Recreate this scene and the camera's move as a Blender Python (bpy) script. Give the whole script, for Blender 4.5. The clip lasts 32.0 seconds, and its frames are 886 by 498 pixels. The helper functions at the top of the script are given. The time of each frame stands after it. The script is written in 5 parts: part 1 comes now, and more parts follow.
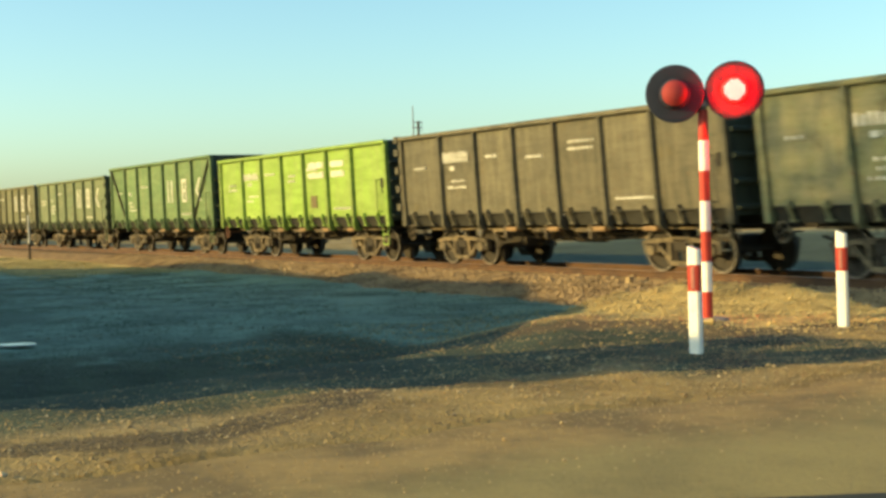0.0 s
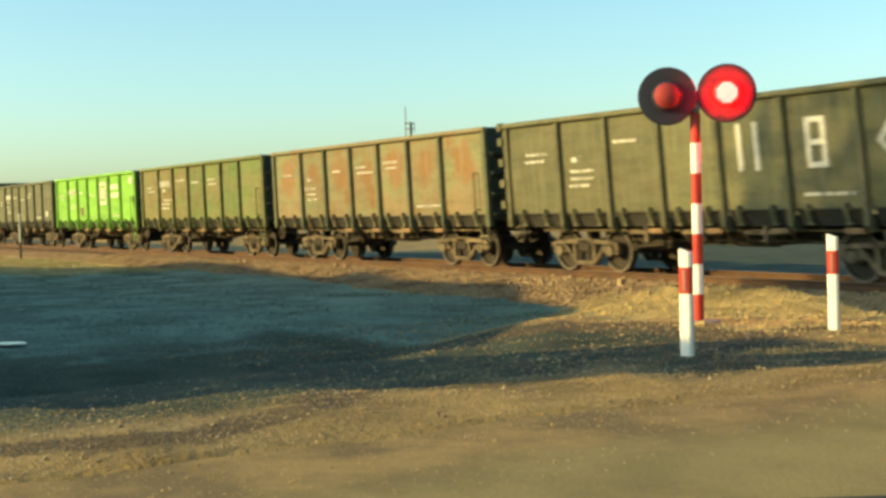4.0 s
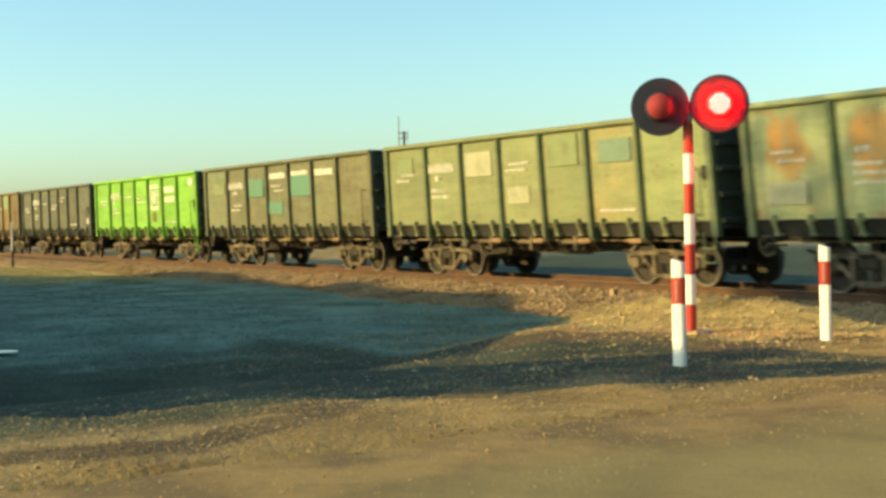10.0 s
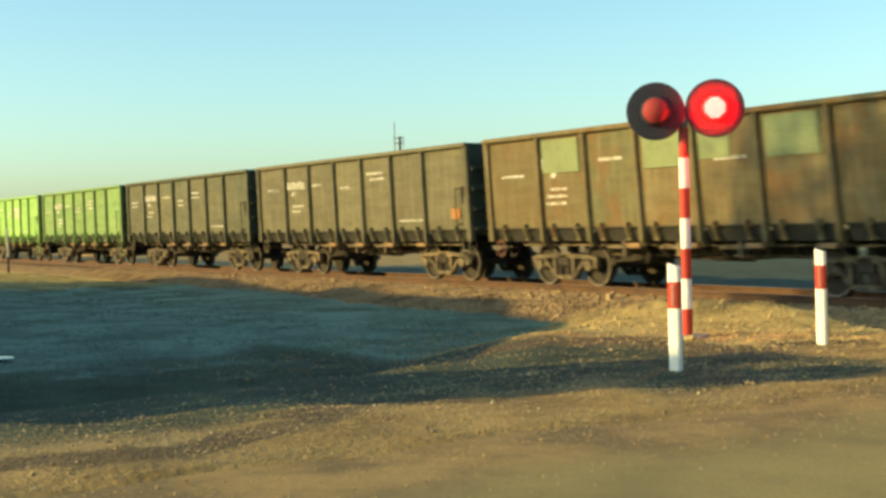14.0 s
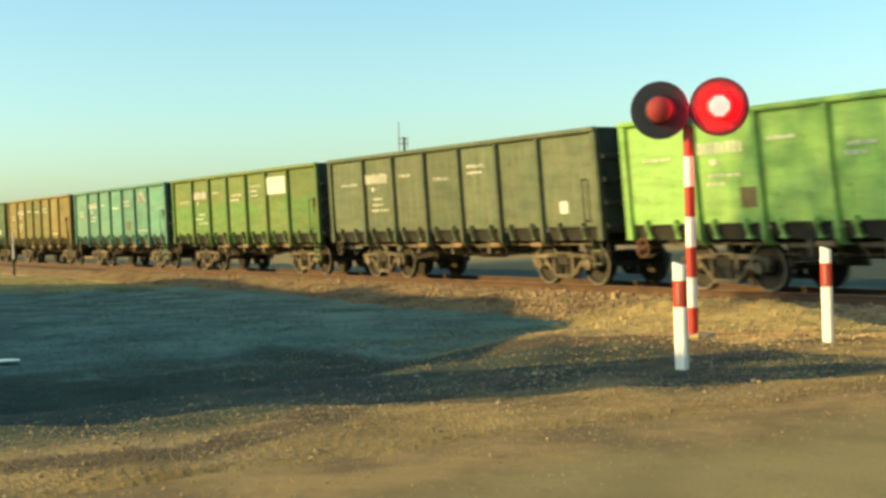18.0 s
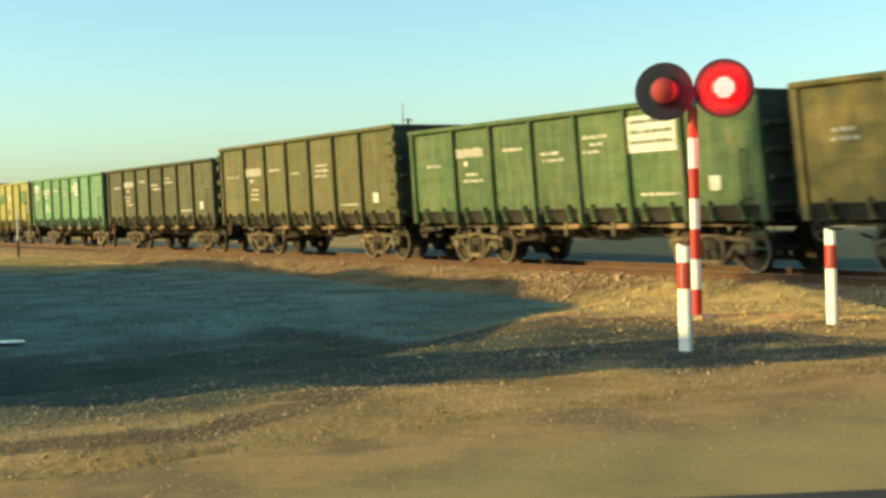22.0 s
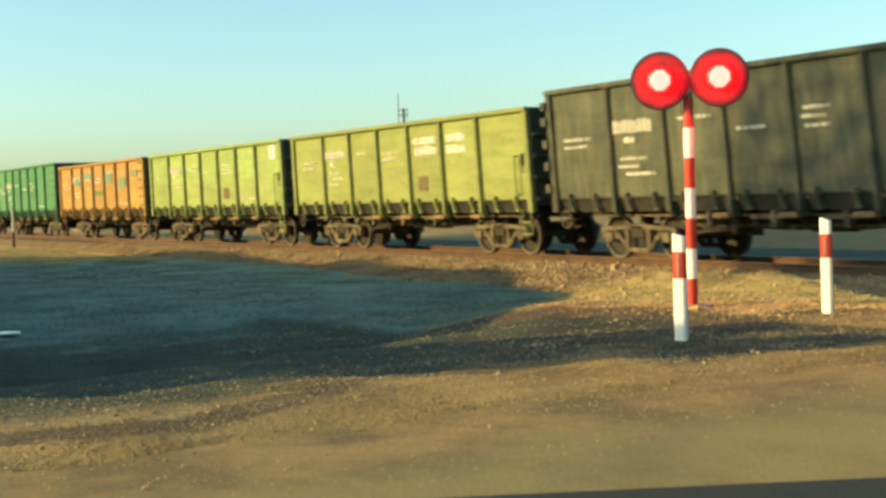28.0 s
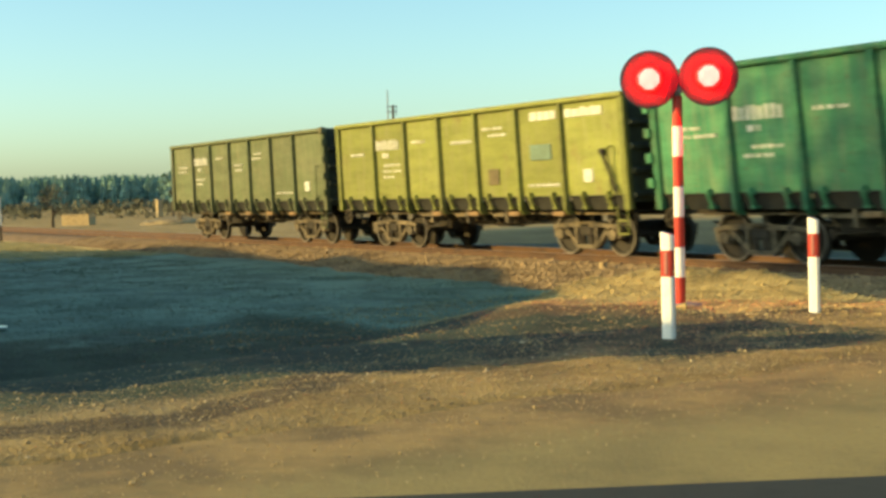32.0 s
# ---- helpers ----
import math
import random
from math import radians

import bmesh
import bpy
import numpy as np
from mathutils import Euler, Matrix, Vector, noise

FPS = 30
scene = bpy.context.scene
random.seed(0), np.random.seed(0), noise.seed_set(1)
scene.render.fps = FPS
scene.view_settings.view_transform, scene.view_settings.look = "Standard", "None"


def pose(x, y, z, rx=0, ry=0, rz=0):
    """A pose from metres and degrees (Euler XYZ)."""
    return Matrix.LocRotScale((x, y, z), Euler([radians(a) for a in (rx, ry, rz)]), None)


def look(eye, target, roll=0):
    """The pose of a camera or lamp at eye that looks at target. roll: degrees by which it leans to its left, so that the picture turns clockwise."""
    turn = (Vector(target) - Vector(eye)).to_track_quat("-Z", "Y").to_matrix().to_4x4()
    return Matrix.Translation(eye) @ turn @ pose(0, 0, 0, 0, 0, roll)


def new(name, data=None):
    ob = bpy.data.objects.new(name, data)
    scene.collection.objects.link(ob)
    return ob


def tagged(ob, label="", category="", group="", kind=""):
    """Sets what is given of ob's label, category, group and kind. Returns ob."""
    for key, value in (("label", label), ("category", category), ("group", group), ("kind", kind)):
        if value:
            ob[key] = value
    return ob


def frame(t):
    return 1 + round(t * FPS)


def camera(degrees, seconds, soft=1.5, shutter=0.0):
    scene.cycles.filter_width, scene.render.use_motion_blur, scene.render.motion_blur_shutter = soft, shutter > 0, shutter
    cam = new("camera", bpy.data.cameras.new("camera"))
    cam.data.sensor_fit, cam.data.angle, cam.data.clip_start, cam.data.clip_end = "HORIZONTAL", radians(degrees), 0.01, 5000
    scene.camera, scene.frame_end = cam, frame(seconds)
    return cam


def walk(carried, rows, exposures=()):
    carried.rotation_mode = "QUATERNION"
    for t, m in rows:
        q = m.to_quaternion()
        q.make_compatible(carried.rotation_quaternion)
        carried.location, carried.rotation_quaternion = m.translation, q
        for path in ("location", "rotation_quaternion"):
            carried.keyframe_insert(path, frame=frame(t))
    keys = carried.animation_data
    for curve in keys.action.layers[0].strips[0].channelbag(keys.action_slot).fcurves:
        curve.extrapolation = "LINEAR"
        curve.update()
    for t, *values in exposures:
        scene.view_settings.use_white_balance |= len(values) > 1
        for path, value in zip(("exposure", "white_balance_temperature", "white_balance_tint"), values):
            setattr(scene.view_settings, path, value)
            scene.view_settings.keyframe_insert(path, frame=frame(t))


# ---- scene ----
EYE = Vector((0.0, -20.39, 1.543))


def aim(yaw, pitch, roll):
    """A camera pose at EYE: degrees to the left of +y, up, and lean."""
    a, b = radians(yaw), radians(pitch)
    way = Vector((-math.sin(a) * math.cos(b), math.cos(a) * math.cos(b), math.sin(b)))
    return look(EYE, EYE + way * 10, roll)


# seconds, yaw, pitch, roll of the hand-held camera, which stands at one place
AIM = (
    (0.0, 58.293, -1.788, -1.797), (0.5, 58.243, -1.815, -1.786), (1.0, 58.170, -1.842, -1.727), (1.5, 58.165, -1.825, -1.721),
    (2.0, 58.167, -1.788, -1.893), (2.5, 58.110, -1.823, -1.735), (3.0, 58.038, -1.828, -1.716), (3.5, 57.969, -1.783, -1.603),
    (5.5, 57.913, -1.757, -1.203), (6.0, 57.859, -1.736, -1.171), (6.5, 57.901, -1.659, -1.149), (7.0, 58.057, -1.698, -1.164),
    (7.5, 58.039, -1.717, -1.077), (8.0, 57.937, -1.708, -1.099), (8.5, 57.837, -1.492, -1.240), (9.0, 57.799, -1.416, -1.224),
    (9.5, 57.705, -1.301, -1.272), (10.0, 57.612, -1.341, -1.286), (10.5, 57.553, -1.370, -1.366), (11.0, 57.493, -1.345, -1.477),
    (11.5, 57.513, -1.274, -1.427), (12.0, 57.464, -1.215, -1.556), (12.5, 57.370, -1.197, -1.451), (13.0, 57.369, -1.197, -1.502),
    (13.5, 57.371, -1.190, -1.415), (14.0, 57.435, -1.128, -1.429), (14.5, 57.383, -1.007, -1.399), (16.5, 57.524, -1.059, -1.613),
    (17.0, 57.601, -1.058, -1.746), (17.5, 57.576, -1.059, -1.685), (18.0, 57.653, -1.118, -1.774), (18.5, 57.692, -1.168, -1.773),
    (19.0, 57.644, -1.212, -1.767), (19.5, 57.698, -1.296, -1.761), (20.0, 57.668, -1.434, -1.737), (20.5, 57.710, -1.610, -1.828),
    (21.0, 57.841, -1.666, -1.831), (21.5, 57.840, -1.798, -1.915), (22.0, 57.851, -1.916, -1.748), (22.5, 57.858, -1.959, -1.813),
    (23.0, 57.805, -2.003, -2.019), (23.5, 57.808, -2.076, -2.014), (24.0, 57.733, -2.038, -1.999), (24.5, 57.844, -2.045, -2.071),
    (25.0, 57.913, -2.109, -2.120), (25.5, 57.857, -2.198, -2.074), (27.5, 57.716, -2.338, -1.939), (28.0, 57.681, -2.352, -1.883),
    (28.5, 57.645, -2.350, -1.873), (29.0, 57.606, -2.392, -1.747), (29.5, 57.502, -2.373, -1.775), (30.0, 57.457, -2.374, -1.772),
    (30.5, 57.426, -2.419, -1.646), (31.0, 57.365, -2.414, -1.710), (31.5, 57.236, -2.430, -1.640), (32.0, 57.182, -2.501, -1.482))
cam = camera(37.3, 32.0, soft=3.1, shutter=2.2)
scene.cycles.rolling_shutter_type, scene.cycles.rolling_shutter_duration = "TOP", 0.12  # the picture is read out line by line, so that fast things lean
walk(cam, [(t, aim(a, b, c)) for t, a, b, c in AIM], exposures=[(0.0, 0.0, 6500, 10), (32.0, 0.0, 6500, 10)])

# ---- light ----
SUN_WAY = Vector((0.38, 0.92, -0.287)).normalized()  # the way the light travels
world = bpy.data.worlds.new("sky")
scene.world = world
world.use_nodes = True
wn = world.node_tree
sky = wn.nodes.new("ShaderNodeTexSky")
sky.sky_type = "NISHITA"
sky.sun_disc = False
sky.sun_elevation = math.asin(-SUN_WAY.z)
sky.sun_rotation = math.atan2(-SUN_WAY.x, -SUN_WAY.y)
sky.air_density, sky.dust_density, sky.ozone_density = 1.0, 1.3, 2.4
tint = wn.nodes.new("ShaderNodeMix")
tint.data_type, tint.blend_type = "RGBA", "MULTIPLY"
tint.inputs[0].default_value = 1.0
tint.inputs[7].default_value = (0.885, 1.06, 0.945, 1)
wn.links.new(sky.outputs[0], tint.inputs[6])
wn.links.new(tint.outputs[2], wn.nodes["Background"].inputs[0])
wn.nodes["Background"].inputs[1].default_value = 0.258

sun = new("sun", bpy.data.lights.new("sun", "SUN"))
sun.data.energy, sun.data.angle, sun.data.color = 7.9, radians(0.55), (1.0, 0.75, 0.28)
sun.matrix_world = look((-20, -120, 30), Vector((-20, -120, 30)) + SUN_WAY)

# ---- materials ----
DULL = 0.75  # scale on every base colour; with the strong sun it deepens the shade


def mat(name, colour, rough=0.8, metal=0.0, second=None, scale=3.0, amount=0.5, fine=40.0, bump=0.3, dist=0.01, third=None, scale3=0.7, amount3=0.4, coord="Object", spread=0.0, spec=0.3):
    """A node material: a base colour broken by a coarse and a fine noise, and fine relief."""
    m = bpy.data.materials.new(name)
    m.use_nodes = True
    nt, bs = m.node_tree, m.node_tree.nodes["Principled BSDF"]
    n = nt.nodes.new

    def link(a, b):
        nt.links.new(a, b)

    tc = n("ShaderNodeTexCoord")
    src = tc.outputs[coord]
    if spread:
        info = n("ShaderNodeObjectInfo")
        comb = n("ShaderNodeVectorMath")
        comb.operation = "MULTIPLY_ADD"
        link(info.outputs["Random"], comb.inputs[0])
        comb.inputs[1].default_value = (spread, spread * 0.7, spread * 1.3)
        link(src, comb.inputs[2])
        src = comb.outputs[0]
    colour, second, third = (tuple(DULL * a for a in c) if c else None for c in (colour, second, third))
    second = second or tuple(c * 0.7 for c in colour)

    def noise_node(s, detail=5.0, rough_=0.6):
        t = n("ShaderNodeTexNoise")
        t.inputs["Scale"].default_value, t.inputs["Detail"].default_value, t.inputs["Roughness"].default_value = s, detail, rough_
        link(src, t.inputs["Vector"])
        return t.outputs[0]

    def mix(fac, a, b, lo, hi):
        ramp = n("ShaderNodeMapRange")
        ramp.inputs[1].default_value, ramp.inputs[2].default_value = lo, hi
        link(fac, ramp.inputs[0])
        x = n("ShaderNodeMix")
        x.data_type = "RGBA"
        link(ramp.outputs[0], x.inputs[0])
        if isinstance(a, tuple):
            x.inputs[6].default_value = (*a, 1)
        else:
            link(a, x.inputs[6])
        x.inputs[7].default_value = (*b, 1)
        return x.outputs[2]

    col = mix(noise_node(scale), colour, second, 0.62 - 0.3 * amount, 0.75 - 0.15 * amount)
    if third:
        col = mix(noise_node(scale3, 3.0), col, third, 0.66 - 0.3 * amount3, 0.72 - 0.2 * amount3)
    f = noise_node(fine, 4.0, 0.7)
    col = mix(f, col, tuple(c * 0.55 for c in colour), 0.52, 0.9)
    link(col, bs.inputs["Base Color"])
    bs.inputs["Roughness"].default_value, bs.inputs["Metallic"].default_value = rough, metal
    bs.inputs["Specular IOR Level"].default_value = spec
    if bump:
        bp = n("ShaderNodeBump")
        bp.inputs["Strength"].default_value, bp.inputs["Distance"].default_value = bump, dist
        link(f, bp.inputs["Height"])
        link(bp.outputs[0], bs.inputs["Normal"])
    return m


def blend_soils(m, layers):
    """Mixes further soils into a ground material by the soil weights stored on its mesh."""
    nt = m.node_tree
    bs = nt.nodes["Principled BSDF"]
    col = bs.inputs["Base Color"].links[0].from_socket
    tc = nt.nodes.new("ShaderNodeTexCoord")
    for weight, light, dark, size in layers:
        at = nt.nodes.new("ShaderNodeAttribute")
        at.attribute_name = weight
        tex = []
        for sc in (size, size * 7.0):
            t = nt.nodes.new("ShaderNodeTexNoise")
            t.inputs["Scale"].default_value, t.inputs["Detail"].default_value, t.inputs["Roughness"].default_value = sc, 6.0, 0.65
            nt.links.new(tc.outputs["Object"], t.inputs["Vector"])
            tex.append(t.outputs[0])
        tone = nt.nodes.new("ShaderNodeMapRange")
        tone.inputs[1].default_value, tone.inputs[2].default_value = 0.40, 0.60
        nt.links.new(tex[0], tone.inputs[0])
        own = nt.nodes.new("ShaderNodeMix")
        own.data_type = "RGBA"
        own.inputs[6].default_value, own.inputs[7].default_value = (*light, 1), (*dark, 1)
        nt.links.new(tone.outputs[0], own.inputs[0])
        ragged = nt.nodes.new("ShaderNodeMath")
        ragged.operation = "ADD"
        nt.links.new(at.outputs["Fac"], ragged.inputs[0])
        nt.links.new(tex[1], ragged.inputs[1])
        edge_ = nt.nodes.new("ShaderNodeMapRange")
        edge_.inputs[1].default_value, edge_.inputs[2].default_value = 0.72, 1.28
        nt.links.new(ragged.outputs[0], edge_.inputs[0])
        put = nt.nodes.new("ShaderNodeMix")
        put.data_type = "RGBA"
        nt.links.new(edge_.outputs[0], put.inputs[0])
        nt.links.new(col, put.inputs[6])
        nt.links.new(own.outputs[2], put.inputs[7])
        col = put.outputs[2]
    nt.links.new(col, bs.inputs["Base Color"])


def glow(name, colour, strength):
    m = bpy.data.materials.new(name)
    m.use_nodes = True
    bs = m.node_tree.nodes["Principled BSDF"]
    bs.inputs["Base Color"].default_value = (0.3, 0.02, 0.02, 1)
    bs.inputs["Emission Color"].default_value, bs.inputs["Emission Strength"].default_value = (*colour, 1), strength
    return m


SOIL = mat("soil", (0.48, 0.32, 0.107), 0.95, second=(0.245, 0.162, 0.056), scale=0.9, amount=0.7, fine=14.0, bump=0.8, dist=0.05, third=(0.43, 0.31, 0.13), scale3=0.25, amount3=0.5)
SAND = mat("dry_sand", (0.76, 0.54, 0.21), 0.95, second=(0.50, 0.35, 0.14), scale=1.1, amount=0.6, fine=12.0, bump=0.8, dist=0.05)
ASPHALT = mat("dusty_asphalt", (0.35, 0.268, 0.098), 0.9, second=(0.245, 0.19, 0.073), scale=1.4, amount=0.7, fine=34.0, bump=0.5, dist=0.012, third=(0.40, 0.305, 0.11), scale3=0.22)
BALLAST = mat("ballast_bed", (0.33, 0.21, 0.105), 0.95, second=(0.18, 0.115, 0.06), scale=2.0, fine=22.0, bump=1.0, dist=0.06)
STONE = mat("ballast_stone", (0.50, 0.335, 0.165), 0.9, second=(0.24, 0.155, 0.08), scale=1.3, fine=30.0, bump=0.4)
PEBBLE = mat("pebble", (0.50, 0.36, 0.17), 0.85, second=(0.24, 0.17, 0.09), scale=1.1, fine=30.0, bump=0.3)
PALE = mat("pale_pebble", (0.66, 0.52, 0.30), 0.85, second=(0.5, 0.37, 0.2), scale=1.1, fine=30.0, bump=0.2)
STRAW = mat("straw_grass", (0.52, 0.46, 0.22), 0.95, second=(0.40, 0.35, 0.16), scale=1.5, fine=9.0, bump=0.0, third=(0.28, 0.24, 0.10), scale3=0.6)
# hollow grass, cooled towards the teal of the shade it lies in
GRASS = mat("dry_grass", (0.17, 0.225, 0.14), 0.95, second=(0.11, 0.15, 0.09), scale=0.8, fine=9.0, bump=0.0, third=(0.20, 0.18, 0.10), scale3=0.4)
RUST = mat("rusty_rail", (0.14, 0.07, 0.032), 0.75, second=(0.085, 0.045, 0.026), scale=2.0, fine=30.0)
RAILHEAD = mat("rail_steel", (0.30, 0.24, 0.2), 0.45, 0.6, second=(0.2, 0.13, 0.09), scale=3.0, fine=40.0)
SLEEPER = mat("old_sleeper", (0.16, 0.115, 0.08), 0.9, second=(0.09, 0.06, 0.045), scale=4.0, fine=25.0, spread=9.0)
IRON = mat("dusty_cast_iron", (0.20, 0.15, 0.083), 0.75, second=(0.05, 0.038, 0.025), scale=5.0, amount=0.65, fine=25.0, bump=0.4, third=(0.31, 0.225, 0.12), scale3=1.6, spread=5.0)
BLACKIRON = mat("black_underframe", (0.05, 0.042, 0.03), 0.9, second=(0.075, 0.055, 0.035), scale=3.0, fine=20.0, bump=0.4)
PATCHBROWN = mat("dull_brown_patch_paint", (0.2, 0.15, 0.07), 0.85, second=(0.14, 0.11, 0.055), scale=5.0, fine=25.0, spread=7.0)
WHEEL = mat("wheel_steel", (0.05, 0.04, 0.028), 0.8, 0.0, second=(0.06, 0.045, 0.03), scale=4.0, fine=30.0)
RIM = mat("bright_tread_steel", (0.33, 0.28, 0.22), 0.4, 0.4, scale=6.0, fine=40.0, bump=0.1)
WHITE = mat("white_paint", (0.78, 0.75, 0.66), 0.55, second=(0.66, 0.62, 0.52), scale=5.0, amount=0.4, fine=40.0, bump=0.1)
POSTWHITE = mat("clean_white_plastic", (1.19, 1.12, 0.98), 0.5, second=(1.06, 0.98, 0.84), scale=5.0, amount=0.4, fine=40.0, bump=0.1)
RED = mat("red_paint", (0.62, 0.055, 0.03), 0.5, second=(0.5, 0.05, 0.03), scale=5.0, fine=40.0, bump=0.1)
BOARD = mat("black_signal_board", (0.026, 0.030, 0.050), 0.85, second=(0.022, 0.026, 0.044), scale=6.0, fine=50.0, bump=0.05)
GREYSTEEL = mat("galvanised_steel", (0.32, 0.32, 0.31), 0.5, 0.4, scale=6.0, fine=50.0, bump=0.1)
CONCRETE = mat("concrete", (0.42, 0.37, 0.29), 0.9, second=(0.30, 0.26, 0.2), scale=3.0, fine=30.0, bump=0.3)
MARK = mat("stencil_paint", (0.88, 0.82, 0.66), 0.75, second=(0.62, 0.56, 0.42), scale=9.0, amount=0.7, fine=30.0, bump=0.0, spread=7.0)
PLACARD = mat("placard_paint", (0.80, 0.76, 0.66), 0.7, second=(0.62, 0.55, 0.42), scale=6.0, fine=30.0, bump=0.0, spread=7.0)
REFLECT = mat("reflector_film", (0.55, 0.2, 0.15), 0.4, second=(0.5, 0.16, 0.12), scale=9.0, fine=60.0, bump=0.0)
REDRUST = mat("rust_primer", (0.30, 0.14, 0.07), 0.85, second=(0.17, 0.09, 0.05), scale=5.0, fine=25.0, spread=7.0)
WOOD = mat("weathered_boards", (0.56, 0.40, 0.20), 0.9, second=(0.40, 0.28, 0.14), scale=3.0, fine=30.0)
# foliage paled towards teal: the far forest's haze put into its colour
LEAF = mat("hazed_conifer_green", (0.27, 0.41, 0.32), 0.9, second=(0.23, 0.36, 0.28), scale=0.15, fine=2.0, bump=0.0)
SHRUB = mat("bare_shrub", (0.24, 0.21, 0.12), 0.9, second=(0.17, 0.16, 0.10), scale=0.4, fine=4.0, bump=0.0)
BARK = mat("bark", (0.10, 0.075, 0.05), 0.95, scale=3.0, fine=20.0)
DOOR = mat("car_door_paint", (0.036, 0.036, 0.026), 0.85, second=(0.04, 0.036, 0.024), scale=3.0, fine=40.0, bump=0.05)
PLASTER = mat("shadow_wall_plaster", (0.45, 0.40, 0.32), 0.9, second=(0.36, 0.31, 0.25), scale=0.7, fine=20.0)
WATER = mat("puddle_ice", (0.36, 0.42, 0.44), 0.08, second=(0.45, 0.5, 0.52), scale=2.0, fine=10.0, bump=0.02)
LEDRED = glow("led_lens_glow", (1.0, 0.00113, 0.00085), 60.0)
BLOOM_GLOW = glow("bloom_ring_glow", (1.0, 0.0001, 0.00008), 3000.0)
SHIELD_GLOW = glow("red_ring_shield", (1.0, 0.012, 0.009), 2.2)
LEDDOT = glow("led_dot_glow", (1.0, 0.0232, 0.0176), 60.0)
# dim red look of an unlit lens, for the added blink caps
SHUT = bpy.data.materials.new("added_blink_cap_red")
SHUT.use_nodes = True
_b = SHUT.node_tree.nodes["Principled BSDF"]
_b.inputs["Base Color"].default_value, _b.inputs["Roughness"].default_value = (0.27, 0.022, 0.02, 1), 0.8
_b.inputs["Alpha"].default_value = 0.989

# ---- mesh helpers ----


class Build:
    """Collects boxes, prisms and tubes into one mesh."""

    def __init__(self):
        self.v, self.f = [], []

    def add(self, verts, faces):
        k = len(self.v)
        self.v += [tuple(p) for p in verts]
        self.f += [tuple(i + k for i in q) for q in faces]
        return self

    def box(self, x0, x1, y0, y1, z0, z1, c=0.0):
        """A box; c: chamfer of its upright and long edges."""
        if c <= 0:
            v = [(x, y, z) for z in (z0, z1) for y in (y0, y1) for x in (x0, x1)]
            return self.add(v, [(0, 2, 3, 1), (4, 5, 7, 6), (0, 1, 5, 4), (2, 6, 7, 3), (0, 4, 6, 2), (1, 3, 7, 5)])
        ring = [(x0 + c, y0), (x1 - c, y0), (x1, y0 + c), (x1, y1 - c), (x1 - c, y1), (x0 + c, y1), (x0, y1 - c), (x0, y0 + c)]
        mid = ((x0 + x1) / 2, (y0 + y1) / 2)
        kx, ky = max(0.0, 1 - 2 * c / (x1 - x0)), max(0.0, 1 - 2 * c / (y1 - y0))
        small = [(mid[0] + (x - mid[0]) * kx, mid[1] + (y - mid[1]) * ky) for x, y in ring]
        v = [(x, y, z0) for x, y in small] + [(x, y, z0 + c) for x, y in ring] + [(x, y, z1 - c) for x, y in ring] + [(x, y, z1) for x, y in small]
        f = [tuple(range(7, -1, -1)), tuple(range(24, 32))]
        for r in range(3):
            f += [(8 * r + i, 8 * r + (i + 1) % 8, 8 * r + 8 + (i + 1) % 8, 8 * r + 8 + i) for i in range(8)]
        return self.add(v, f)

    def prism(self, poly, a, b, axis="y"):
        """A polygon given in the two other axes, drawn out from a to b along the axis."""
        put = {"y": lambda p, t: (p[0], t, p[1]), "x": lambda p, t: (t, p[0], p[1]), "z": lambda p, t: (p[0], p[1], t)}[axis]
        n = len(poly)
        v = [put(p, a) for p in poly] + [put(p, b) for p in poly]
        f = [tuple(range(n)), tuple(range(2 * n - 1, n - 1, -1))] + [(i, i + n, (i + 1) % n + n, (i + 1) % n) for i in range(n)]
        return self.add(v, f)

    def tube(self, p, q, r, n=8, r2=None):
        """A round bar from p to q."""
        p, q = Vector(p), Vector(q)
        d = (q - p).normalized()
        u = d.orthogonal().normalized()
        w = d.cross(u)
        r2 = r if r2 is None else r2
        ring = [(math.cos(2 * math.pi * i / n), math.sin(2 * math.pi * i / n)) for i in range(n)]
        v = [p + (u * a + w * b) * r for a, b in ring] + [q + (u * a + w * b) * r2 for a, b in ring]
        f = [tuple(range(n - 1, -1, -1)), tuple(range(n, 2 * n))] + [(i, (i + 1) % n, (i + 1) % n + n, i + n) for i in range(n)]
        return self.add(v, f)

    def lathe(self, prof, n=24, centre=(0, 0, 0), axis="y", ends=True):
        """A profile of (along, radius) turned round an axis through centre."""
        v, c = [], centre
        for a, r in prof:
            for i in range(n):
                s, t = r * math.cos(2 * math.pi * i / n), r * math.sin(2 * math.pi * i / n)
                v.append({"y": (c[0] + s, c[1] + a, c[2] + t), "z": (c[0] + s, c[1] + t, c[2] + a), "x": (c[0] + a, c[1] + s, c[2] + t)}[axis])
        f = []
        for k in range(len(prof) - 1):
            f += [(k * n + i, k * n + (i + 1) % n, (k + 1) * n + (i + 1) % n, (k + 1) * n + i) for i in range(n)]
        if ends:
            f += [tuple(range(n)), tuple(range((len(prof) - 1) * n, len(prof) * n))]
        else:
            k = (len(prof) - 1) * n
            f += [(k + i, k + (i + 1) % n, (i + 1) % n, i) for i in range(n)]
        return self.add(v, f)

    def mesh(self, name, material=None, smooth=False):
        me = bpy.data.meshes.new(name)
        me.from_pydata(self.v, [], self.f)
        bm = bmesh.new()
        bm.from_mesh(me)
        bmesh.ops.recalc_face_normals(bm, faces=bm.faces)
        bm.to_mesh(me)
        bm.free()
        if smooth:
            me.polygons.foreach_set("use_smooth", [True] * len(me.polygons))
        if material:
            me.materials.append(material)
